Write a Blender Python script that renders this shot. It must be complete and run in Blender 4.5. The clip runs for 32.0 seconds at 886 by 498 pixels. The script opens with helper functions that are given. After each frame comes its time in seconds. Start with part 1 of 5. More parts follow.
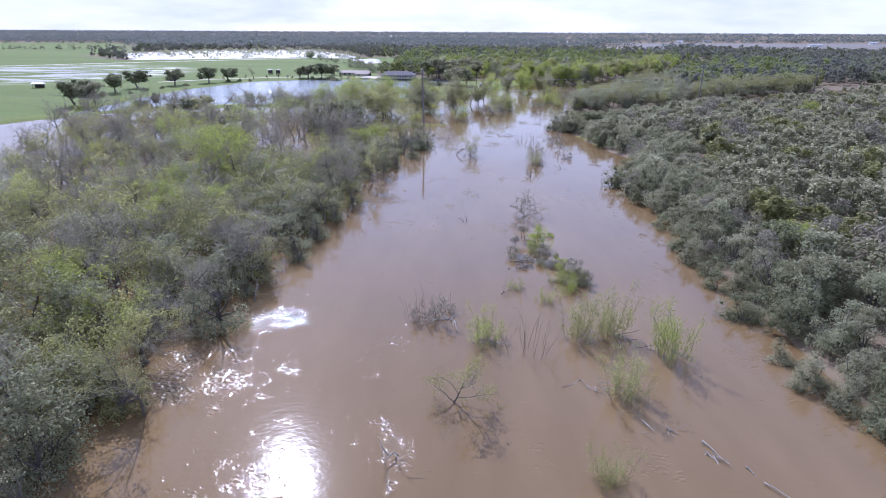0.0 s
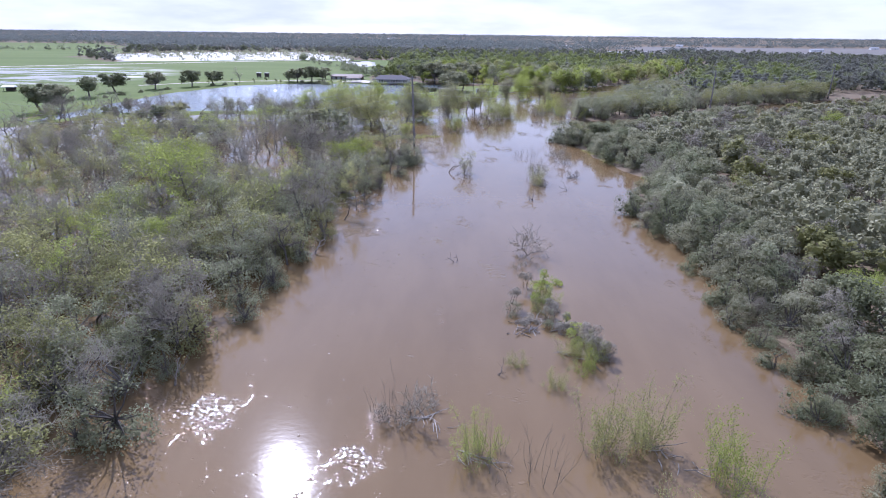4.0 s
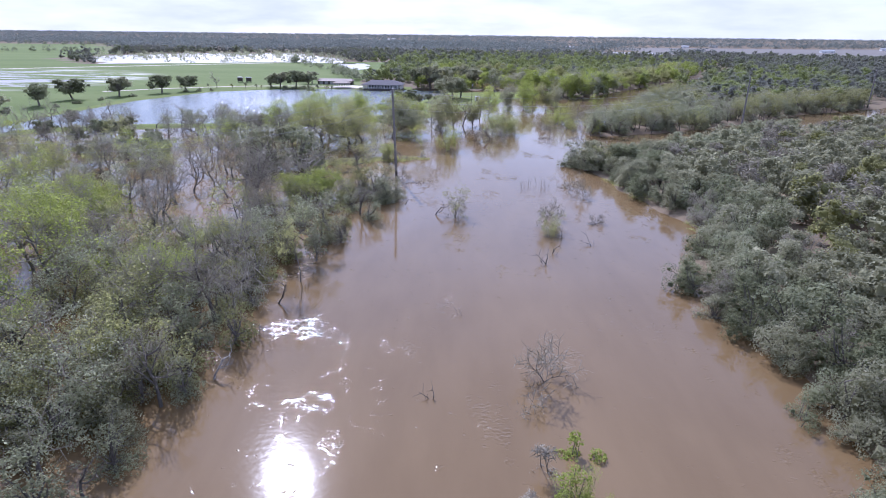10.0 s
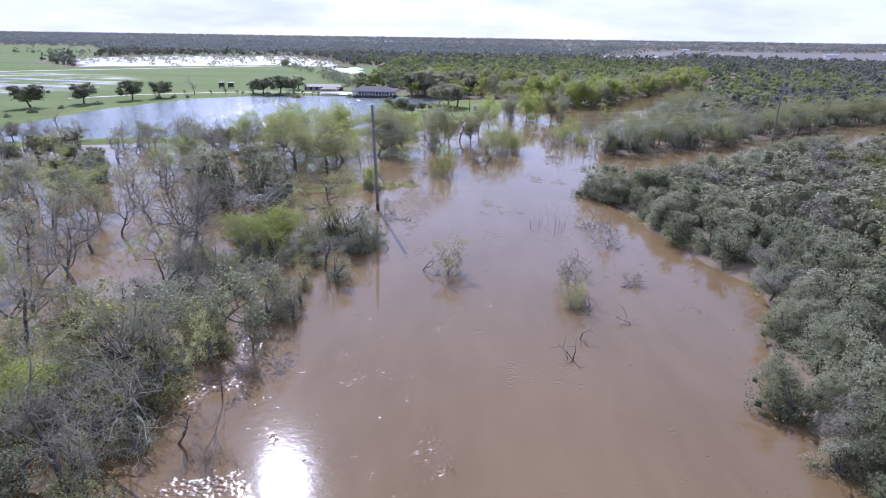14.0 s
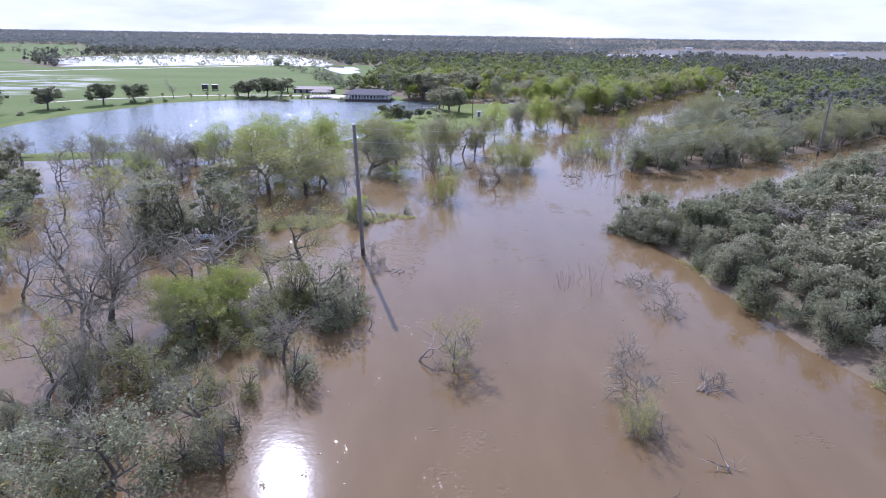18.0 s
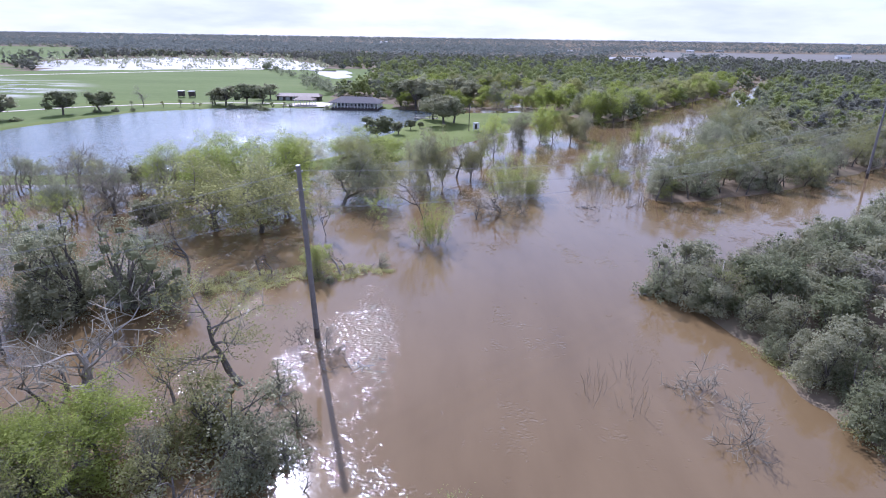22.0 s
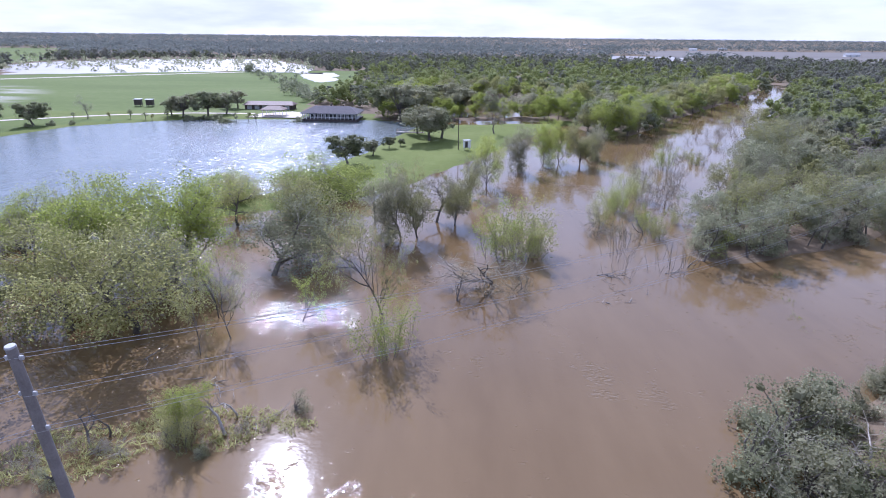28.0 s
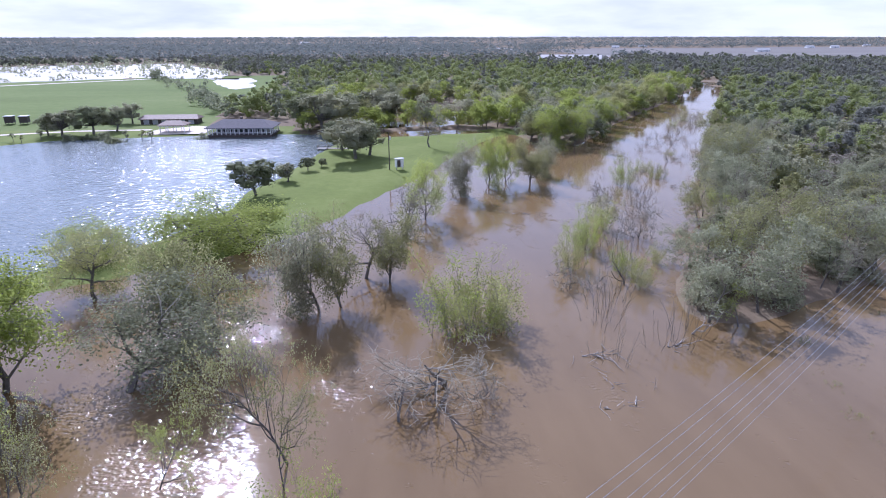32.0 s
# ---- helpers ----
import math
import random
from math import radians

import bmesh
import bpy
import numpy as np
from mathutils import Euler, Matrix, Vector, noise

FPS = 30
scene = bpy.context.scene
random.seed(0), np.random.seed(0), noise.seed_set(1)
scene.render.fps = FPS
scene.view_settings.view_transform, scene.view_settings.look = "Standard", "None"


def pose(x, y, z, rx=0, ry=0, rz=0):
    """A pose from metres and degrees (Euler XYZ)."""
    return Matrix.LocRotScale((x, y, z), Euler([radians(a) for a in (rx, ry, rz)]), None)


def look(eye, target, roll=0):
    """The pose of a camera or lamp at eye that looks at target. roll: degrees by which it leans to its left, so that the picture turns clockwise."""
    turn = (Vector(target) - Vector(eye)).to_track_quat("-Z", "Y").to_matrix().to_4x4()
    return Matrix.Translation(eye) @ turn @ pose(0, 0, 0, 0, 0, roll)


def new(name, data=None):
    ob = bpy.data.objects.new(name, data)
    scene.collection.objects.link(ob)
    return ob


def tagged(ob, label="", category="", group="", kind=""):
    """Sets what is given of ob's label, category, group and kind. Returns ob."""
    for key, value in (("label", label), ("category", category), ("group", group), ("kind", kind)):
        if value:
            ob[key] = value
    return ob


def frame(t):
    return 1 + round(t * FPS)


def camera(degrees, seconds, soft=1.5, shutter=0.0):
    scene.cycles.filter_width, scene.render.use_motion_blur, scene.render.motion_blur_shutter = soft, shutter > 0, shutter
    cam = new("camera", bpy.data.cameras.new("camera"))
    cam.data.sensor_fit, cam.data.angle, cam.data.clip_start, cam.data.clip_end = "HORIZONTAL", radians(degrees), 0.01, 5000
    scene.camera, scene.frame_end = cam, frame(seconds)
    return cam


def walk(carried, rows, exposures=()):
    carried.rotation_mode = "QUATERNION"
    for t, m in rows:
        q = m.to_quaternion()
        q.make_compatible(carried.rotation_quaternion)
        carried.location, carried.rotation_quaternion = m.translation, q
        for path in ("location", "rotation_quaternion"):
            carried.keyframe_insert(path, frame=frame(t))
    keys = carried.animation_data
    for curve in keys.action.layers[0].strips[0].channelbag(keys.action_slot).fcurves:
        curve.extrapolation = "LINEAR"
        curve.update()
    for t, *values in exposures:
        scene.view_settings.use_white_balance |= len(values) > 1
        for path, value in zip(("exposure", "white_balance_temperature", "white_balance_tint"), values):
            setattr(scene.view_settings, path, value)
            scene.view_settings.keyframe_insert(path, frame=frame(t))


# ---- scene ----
cam = camera(74.27, 32.0, soft=1.0)
# seconds, x, y, z, yaw, pitch, roll
PATH = [
    (0, 0.28, -0.35, 29.25, 0.07, -20.62, 0.28),
    (0.5, 0.79, 1.98, 29.25, 0.12, -20.61, 0.30),
    (1, 0.99, 4.20, 29.26, 0.08, -20.58, 0.35),
    (1.5, 1.06, 6.32, 29.26, -0.01, -20.56, 0.42),
    (2, 1.09, 8.38, 29.26, -0.11, -20.52, 0.49),
    (2.5, 1.14, 10.43, 29.27, -0.18, -20.49, 0.55),
    (3, 1.27, 12.48, 29.28, -0.23, -20.46, 0.59),
    (3.5, 1.47, 14.47, 29.28, -0.23, -20.43, 0.62),
    (5.5, 2.59, 22.78, 29.32, -0.07, -20.38, 0.67),
    (6, 2.48, 25.32, 29.33, -0.11, -20.38, 0.69),
    (6.5, 2.45, 27.91, 29.34, -0.15, -20.38, 0.71),
    (7, 2.58, 30.54, 29.35, -0.17, -20.37, 0.72),
    (7.5, 2.87, 33.26, 29.36, -0.16, -20.37, 0.72),
    (8, 3.27, 36.06, 29.38, -0.11, -20.37, 0.72),
    (8.5, 3.71, 38.93, 29.39, -0.05, -20.37, 0.70),
    (9, 4.09, 41.80, 29.40, -0.01, -20.37, 0.68),
    (9.5, 4.39, 44.68, 29.42, -0.01, -20.37, 0.66),
    (10, 4.60, 47.60, 29.44, -0.04, -20.36, 0.65),
    (10.5, 4.73, 50.56, 29.45, -0.10, -20.35, 0.65),
    (11, 4.85, 53.49, 29.47, -0.17, -20.32, 0.66),
    (11.5, 4.98, 56.41, 29.49, -0.22, -20.29, 0.69),
    (12, 5.14, 59.39, 29.51, -0.26, -20.26, 0.72),
    (12.5, 5.32, 62.42, 29.53, -0.28, -20.22, 0.75),
    (13, 5.47, 65.49, 29.55, -0.29, -20.19, 0.78),
    (13.5, 5.54, 68.55, 29.57, -0.29, -20.17, 0.81),
    (14, 5.57, 71.56, 29.59, -0.30, -20.15, 0.84),
    (14.5, 5.54, 74.52, 29.61, -0.32, -20.15, 0.85),
    (16.5, 4.88, 85.87, 29.71, -0.43, -20.28, 0.82),
    (17, 4.92, 88.73, 29.74, -0.42, -20.31, 0.82),
    (17.5, 5.05, 91.62, 29.76, -0.41, -20.32, 0.82),
    (18, 5.14, 94.58, 29.79, -0.40, -20.32, 0.83),
    (18.5, 5.18, 97.58, 29.82, -0.40, -20.31, 0.84),
    (19, 5.21, 100.58, 29.85, -0.42, -20.29, 0.86),
    (19.5, 5.30, 103.51, 29.88, -0.45, -20.26, 0.88),
    (20, 5.45, 106.36, 29.91, -0.50, -20.23, 0.90),
    (20.5, 5.65, 109.14, 29.94, -0.54, -20.19, 0.91),
    (21, 5.94, 111.89, 29.97, -0.56, -20.16, 0.91),
    (21.5, 6.37, 114.65, 30.00, -0.57, -20.14, 0.89),
    (22, 6.93, 117.41, 30.04, -0.54, -20.13, 0.85),
    (22.5, 7.58, 120.12, 30.07, -0.49, -20.13, 0.81),
    (23, 8.19, 122.76, 30.10, -0.42, -20.14, 0.77),
    (23.5, 8.69, 125.39, 30.14, -0.34, -20.15, 0.73),
    (24, 9.09, 128.03, 30.17, -0.25, -20.17, 0.70),
    (24.5, 9.46, 130.69, 30.21, -0.17, -20.19, 0.67),
    (25, 9.85, 133.32, 30.25, -0.12, -20.20, 0.66),
    (25.5, 10.23, 135.96, 30.29, -0.08, -20.21, 0.64),
    (27.5, 10.87, 147.03, 30.45, -0.61, -20.22, 0.63),
    (28, 11.06, 149.79, 30.49, -0.59, -20.23, 0.61),
    (28.5, 11.22, 152.57, 30.53, -0.64, -20.24, 0.58),
    (29, 11.37, 155.39, 30.57, -1.56, -20.25, 0.53),
    (29.5, 11.51, 158.23, 30.62, -1.61, -20.26, 0.47),
    (30, 11.67, 161.04, 30.66, -3.25, -20.27, 0.39),
    (30.5, 11.87, 163.81, 30.71, -3.43, -20.28, 0.30),
    (31, 12.06, 166.62, 30.75, -5.42, -20.27, 0.20),
    (31.5, 12.16, 169.57, 30.80, -6.81, -20.25, 0.08),
    (32, 12.14, 172.74, 30.85, -7.15, -20.22, -0.04),
]
walk(cam, [(t, pose(x, y, z, 90 + p, 0, yaw) @ pose(0, 0, 0, 0, 0, r)) for t, x, y, z, yaw, p, r in PATH], exposures=[(0, 0.95, 5160, 27), (32, 0.95, 5160, 27)])

# ---- light ----
SUN_UP, SUN_AZ = 40.7, -18.0
world = bpy.data.worlds.new("sky")
scene.world = world
world.use_nodes = True
wn, wl = world.node_tree.nodes, world.node_tree.links
back = wn["Background"]
sky = wn.new("ShaderNodeTexSky")
sky.sky_type, sky.sun_disc = "NISHITA", False
sky.sun_elevation, sky.sun_rotation = radians(SUN_UP), radians(SUN_AZ)
sky.air_density, sky.dust_density, sky.ozone_density = 1.0, 0.3, 2.0
wcoord = wn.new("ShaderNodeTexCoord")
wmap = wn.new("ShaderNodeMapping")
wmap.inputs["Scale"].default_value = (1.0, 1.0, 5.0)
wnoise = wn.new("ShaderNodeTexNoise")
wnoise.inputs["Scale"].default_value, wnoise.inputs["Detail"].default_value = 3.2, 7.0
wramp = wn.new("ShaderNodeValToRGB")
wramp.color_ramp.elements[0].position, wramp.color_ramp.elements[1].position = 0.28, 0.60
wmix = wn.new("ShaderNodeMixRGB")
wramp.color_ramp.elements[0].color, wramp.color_ramp.elements[1].color = (0.8, 0.8, 0.8, 1), (1, 1, 1, 1)
wfine = wn.new("ShaderNodeTexNoise")
wfine.inputs["Scale"].default_value, wfine.inputs["Detail"].default_value = 9.0, 8.0
wl.new(wmap.outputs[0], wfine.inputs["Vector"])
wtone = wn.new("ShaderNodeValToRGB")
wtone.color_ramp.elements[0].position, wtone.color_ramp.elements[1].position = 0.35, 0.62
wtone.color_ramp.elements[0].color, wtone.color_ramp.elements[1].color = (3.15, 3.25, 3.5, 1), (3.8, 3.82, 3.95, 1)
wl.new(wfine.outputs["Fac"], wtone.inputs[0])
wl.new(wtone.outputs[0], wmix.inputs[2])
wl.new(wcoord.outputs["Generated"], wmap.inputs["Vector"])
wl.new(wmap.outputs[0], wnoise.inputs["Vector"])
wl.new(wnoise.outputs["Fac"], wramp.inputs[0])
wup = wn.new("ShaderNodeSeparateXYZ")
wl.new(wcoord.outputs["Generated"], wup.inputs[0])
wthin = wn.new("ShaderNodeMapRange")
wthin.inputs["From Min"].default_value, wthin.inputs["From Max"].default_value = 0.06, 0.34
wthin.inputs["To Min"].default_value, wthin.inputs["To Max"].default_value = 1.0, 0.62
wl.new(wup.outputs["Z"], wthin.inputs["Value"])
wcover = wn.new("ShaderNodeMath")
wcover.operation = "MULTIPLY"
wl.new(wramp.outputs[0], wcover.inputs[0])
wl.new(wthin.outputs[0], wcover.inputs[1])
wl.new(wcover.outputs[0], wmix.inputs[0])
wl.new(sky.outputs[0], wmix.inputs[1])
wl.new(wmix.outputs[0], back.inputs["Color"])
back.inputs["Strength"].default_value = 0.135
sun = new("sun", bpy.data.lights.new("sun", "SUN"))
sun.data.energy, sun.data.angle, sun.data.color = 3.6, radians(0.53), (1.0, 0.96, 0.90)
a, e = radians(SUN_AZ), radians(SUN_UP)
SUN_DIR = Vector((math.sin(a) * math.cos(e), math.cos(a) * math.cos(e), math.sin(e)))
sun.matrix_world = look(SUN_DIR * 300, (0, 0, 0))


# ---- materials ----
def material(name, rough=0.8, spec=0.3):
    m = bpy.data.materials.new(name)
    m.use_nodes = True
    n, l = m.node_tree.nodes, m.node_tree.links
    b = n["Principled BSDF"]
    b.inputs["Roughness"].default_value = rough
    b.inputs["Specular IOR Level"].default_value = spec
    return m, n, l, b


def noise_node(n, l, scale, detail=4.0, rough=0.55, stretch=None, space="Position"):
    t = n.new("ShaderNodeTexNoise")
    t.inputs["Scale"].default_value, t.inputs["Detail"].default_value, t.inputs["Roughness"].default_value = scale, detail, rough
    src = n.new("ShaderNodeNewGeometry").outputs["Position"] if space == "Position" else n.new("ShaderNodeTexCoord").outputs["Object"]
    if stretch:
        mp = n.new("ShaderNodeMapping")
        mp.inputs["Rotation"].default_value = (0, 0, radians(stretch[0]))
        mp.inputs["Scale"].default_value = stretch[1:]
        l.new(src, mp.inputs["Vector"])
        src = mp.outputs[0]
    l.new(src, t.inputs["Vector"])
    return t.outputs["Fac"]


def ramp(n, l, fac, stops):
    r = n.new("ShaderNodeValToRGB")
    while len(r.color_ramp.elements) < len(stops):
        r.color_ramp.elements.new(0.5)
    for el, (p, c) in zip(r.color_ramp.elements, stops):
        el.position, el.color = p, (*c, 1)
    l.new(fac, r.inputs[0])
    return r.outputs[0]


def mixed(n, l, fac, one, two, mode="MIX"):
    m = n.new("ShaderNodeMixRGB")
    m.blend_type = mode
    for i, v in enumerate((fac, one, two)):
        if isinstance(v, (int, float)):
            m.inputs[i].default_value = v
        elif isinstance(v, tuple):
            m.inputs[i].default_value = (*v, 1)
        else:
            l.new(v, m.inputs[i])
    return m.outputs[0]


def calc(n, l, op, one, two):
    m = n.new("ShaderNodeMath")
    m.operation = op
    for i, v in enumerate((one, two)):
        if isinstance(v, (int, float)):
            m.inputs[i].default_value = v
        else:
            l.new(v, m.inputs[i])
    return m.outputs[0]


def bump(n, l, b, height, strength, distance):
    k = n.new("ShaderNodeBump")
    k.inputs["Strength"].default_value, k.inputs["Distance"].default_value = strength, distance
    l.new(height, k.inputs["Height"])
    l.new(k.outputs[0], b.inputs["Normal"])


def leaf_material(name, dark, mid, light, through_light=0.35, vary=1.0):
    """Foliage: tone varies leaf by leaf, plant by plant and over metres."""
    m, n, l, b = material(name, 0.8, 0.10)
    geo = n.new("ShaderNodeNewGeometry")
    obj = n.new("ShaderNodeObjectInfo")
    big = noise_node(n, l, 0.16, 2.0)
    f = calc(n, l, "ADD", calc(n, l, "MULTIPLY", geo.outputs["Random Per Island"], 0.38 * vary), calc(n, l, "MULTIPLY", obj.outputs["Random"], 0.27))
    clump = noise_node(n, l, 0.75, 2.0)
    f = calc(n, l, "ADD", calc(n, l, "ADD", f, calc(n, l, "MULTIPLY", big, 0.3)), calc(n, l, "MULTIPLY", calc(n, l, "SUBTRACT", clump, 0.5), 0.7))
    c = ramp(n, l, f, [(0.12, dark), (0.5, mid), (0.9, light)])
    l.new(c, b.inputs["Base Color"])
    tr = n.new("ShaderNodeBsdfTranslucent")
    l.new(c, tr.inputs["Color"])
    mx = n.new("ShaderNodeMixShader")
    mx.inputs[0].default_value = through_light
    l.new(b.outputs[0], mx.inputs[1])
    l.new(tr.outputs[0], mx.inputs[2])
    l.new(mx.outputs[0], n["Material Output"].inputs["Surface"])
    return m


def bark_material(name, dark, light, scale=6.0):
    m, n, l, b = material(name, 0.85, 0.2)
    obj = n.new("ShaderNodeObjectInfo")
    f = noise_node(n, l, scale, 5.0, 0.6, (0, 1, 1, 0.25))
    f = calc(n, l, "ADD", calc(n, l, "MULTIPLY", f, 0.8), calc(n, l, "MULTIPLY", obj.outputs["Random"], 0.25))
    l.new(ramp(n, l, f, [(0.25, dark), (0.75, light)]), b.inputs["Base Color"])
    bump(n, l, b, noise_node(n, l, scale * 4, 3.0), 0.5, 0.02)
    return m


def plain_material(name, dark, light, scale=3.0, rough=0.7, spec=0.3, metal=0.0, depth=0.01):
    m, n, l, b = material(name, rough, spec)
    f = calc(n, l, "ADD", calc(n, l, "MULTIPLY", noise_node(n, l, scale, 5.0, 0.6), 0.6), calc(n, l, "MULTIPLY", noise_node(n, l, scale * 7, 4.0), 0.4))
    l.new(ramp(n, l, f, [(0.3, dark), (0.7, light)]), b.inputs["Base Color"])
    b.inputs["Metallic"].default_value = metal
    bump(n, l, b, noise_node(n, l, scale * 9, 3.0), 0.4, depth)
    return m


def water_material(name, deep, silt, rough, ripple, chop_scale, patches, calm=(0.02, 0.3), riffles=0.9, wavelet=2.4, spots=()):
    """Opaque muddy or green water with ripples, riffles and slow swirls of silt."""
    m, n, l, b = material(name, rough, 0.5)
    b.inputs["IOR"].default_value = 1.38
    f = calc(n, l, "ADD", calc(n, l, "MULTIPLY", noise_node(n, l, 0.022, 4.0, 0.5, (20, 1.8, 0.7, 1)), 0.65), calc(n, l, "MULTIPLY", noise_node(n, l, 0.16, 5.0, 0.6, (12, 2.0, 0.5, 1)), 0.35))
    l.new(ramp(n, l, f, [(0.36, deep), (0.62, silt)]), b.inputs["Base Color"])
    swell = calc(n, l, "SUBTRACT", noise_node(n, l, chop_scale, 2.0, 0.5, (-25, 1.0, 1.5, 1)), 0.5)
    small = calc(n, l, "SUBTRACT", noise_node(n, l, wavelet, 1.0, 0.4, (15, 1.0, 1.3, 1)), 0.5)
    area = ramp(n, l, noise_node(n, l, 0.045, 3.0, 0.6, (10, 1.6, 0.6, 1)), [(patches, (calm[0],) * 3), (patches + 0.16, (calm[1],) * 3)])
    place = calc(n, l, "MULTIPLY", noise_node(n, l, 0.11, 3.0, 0.6, (15, 1.3, 0.7, 1)), 0.6)
    if spots:
        geo = n.new("ShaderNodeNewGeometry")
        near = None
        for x, y, r in spots:
            far = n.new("ShaderNodeVectorMath")
            far.operation = "DISTANCE"
            l.new(geo.outputs["Position"], far.inputs[0])
            far.inputs[1].default_value = (x, y, 0)
            k = calc(n, l, "SUBTRACT", 1.0, calc(n, l, "DIVIDE", far.outputs["Value"], r * 1.6))
            near = k if near is None else calc(n, l, "MAXIMUM", near, k)
        place = calc(n, l, "ADD", place, calc(n, l, "MULTIPLY", calc(n, l, "MAXIMUM", near, 0.0), 0.15))
    riffle = ramp(n, l, calc(n, l, "ADD", place, calc(n, l, "MULTIPLY", noise_node(n, l, 0.9, 4.0, 0.7, (15, 1.0, 0.8, 1)), 0.4)), [(0.572, (0, 0, 0)), (0.61, (1, 1, 1))])
    if spots:
        fleck = ramp(n, l, noise_node(n, l, 0.75, 3.0, 0.65, (40, 1.0, 1.2, 1)), [(0.655, (0, 0, 0)), (0.69, (1, 1, 1))])
        riffle = calc(n, l, "MAXIMUM", riffle, fleck)
    h = calc(n, l, "ADD", swell, calc(n, l, "MULTIPLY", small, 0.3))
    h = calc(n, l, "ADD", calc(n, l, "MULTIPLY", h, area), calc(n, l, "MULTIPLY", calc(n, l, "MULTIPLY", small, riffle), riffles))
    bump(n, l, b, h, 1.0, ripple)
    return m


# stretches where the current breaks over drowned ground and debris: x, y, radius
RIFFLES = [(-21.9, 192.1, 7), (-0.4, 165.4, 6), (-2.5, 175.6, 5), (2.3, 169.8, 4), (-18.3, 162.1, 3), (-23.9, 192.4, 6), (-8.8, 220.9, 7), (-4.5, 219.9, 6), (-1.2, 208.6, 5), (-10.4, 228.8, 6), (-3.6, 228.9, 5), (-5.3, 212.2, 4), (7.2, 220.5, 3), (1.2, 97.6, 2.5), (2.7, 95.9, 2), (-12.0, 103.2, 3), (-19.7, 44.2, 5), (-17.2, 56.4, 3), (-23.7, 47.1, 4)]
M_FLOOD = water_material("muddy_water", (0.122, 0.079, 0.036), (0.160, 0.107, 0.052), 0.062, 0.06, 0.9, 0.5, (0.06, 0.22), 1.6, 2.4, RIFFLES)
# ruffled, and paler than the river: sun glitter is put into the base colour
M_GLARE_WATER = water_material("glare_toned_ruffled_water", (0.230, 0.200, 0.175), (0.290, 0.260, 0.230), 0.34, 0.05, 0.6, 0.5)
M_POND = water_material("pond_water", (0.100, 0.120, 0.118), (0.138, 0.156, 0.152), 0.16, 0.30, 0.65, 0.3, (0.6, 1.0), 0.0, 1.7)
M_THICKET = leaf_material("evergreen_leaves", (0.179, 0.176, 0.101), (0.319, 0.314, 0.195), (0.466, 0.451, 0.315), 0.62)
M_DARK = leaf_material("dark_oak_leaves", (0.128, 0.135, 0.074), (0.233, 0.244, 0.136), (0.358, 0.366, 0.222), 0.62)
M_OLIVE = leaf_material("olive_oak_leaves", (0.17, 0.168, 0.069), (0.285, 0.282, 0.121), (0.395, 0.385, 0.196), 0.62)
M_DULL = leaf_material("grey_green_leaves", (0.190, 0.198, 0.118), (0.302, 0.312, 0.188), (0.412, 0.420, 0.276), 0.62)
M_SPRING = leaf_material("spring_leaves", (0.205, 0.235, 0.050), (0.335, 0.380, 0.090), (0.450, 0.485, 0.155), 0.62)
M_PALE = leaf_material("pale_budding_leaves", (0.260, 0.258, 0.095), (0.365, 0.362, 0.145), (0.465, 0.455, 0.215), 0.62)
M_TWIG = leaf_material("grey_twigs", (0.173, 0.152, 0.114), (0.278, 0.25, 0.191), (0.394, 0.362, 0.284), 0.3)
# leaf colours for far crowns, lifted and greyed to hold aerial haze
M_HAZED_GREY = leaf_material("hazed_leafless_crowns", (0.210, 0.210, 0.172), (0.262, 0.262, 0.212), (0.312, 0.312, 0.256), 0.55, 0.2)
M_HAZED_GREEN = leaf_material("hazed_evergreen_crowns", (0.205, 0.220, 0.135), (0.275, 0.288, 0.180), (0.340, 0.350, 0.235), 0.55, 0.2)
M_HAZED_SPRING = leaf_material("hazed_spring_crowns", (0.262, 0.290, 0.112), (0.345, 0.375, 0.150), (0.425, 0.450, 0.205), 0.55, 0.5)
# cool grey-green: the distance haze is painted into this leaf colour
M_HAZY_PLAIN = leaf_material("haze_toned_plain_woods", (0.150, 0.168, 0.150), (0.185, 0.204, 0.180), (0.222, 0.240, 0.208), 0.4, 0.2)
M_BARK = bark_material("grey_bark", (0.055, 0.047, 0.039), (0.180, 0.160, 0.138))
M_DEAD = bark_material("weathered_deadwood", (0.120, 0.100, 0.080), (0.420, 0.380, 0.330))
M_POLE = plain_material("pole_wood", (0.130, 0.120, 0.115), (0.230, 0.215, 0.205), 1.5)
M_WET = plain_material("wet_wood", (0.050, 0.042, 0.036), (0.090, 0.075, 0.065), 2.0, 0.4)
M_WIRE = plain_material("cable", (0.350, 0.350, 0.350), (0.500, 0.500, 0.500), 1.0, 0.4, 0.5, 0.6)
M_WHITE = plain_material("white_paint", (0.680, 0.670, 0.640), (0.820, 0.810, 0.790), 0.8)
M_SHINGLE = plain_material("grey_shingles", (0.095, 0.090, 0.095), (0.160, 0.150, 0.152), 1.2, 0.95, 0.1)
M_BROWN = plain_material("brown_shingles", (0.110, 0.075, 0.055), (0.200, 0.140, 0.105), 1.2)
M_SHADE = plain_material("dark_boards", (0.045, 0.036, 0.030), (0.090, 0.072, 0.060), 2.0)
M_GLASS = plain_material("window_glass", (0.020, 0.025, 0.030), (0.035, 0.040, 0.045), 0.5, 0.08, 0.5)
M_SAND = plain_material("pale_gravel", (0.420, 0.360, 0.290), (0.600, 0.530, 0.450), 0.6, 0.9)
M_GREY = plain_material("grey_metal", (0.300, 0.300, 0.300), (0.450, 0.450, 0.450), 1.0, 0.5)


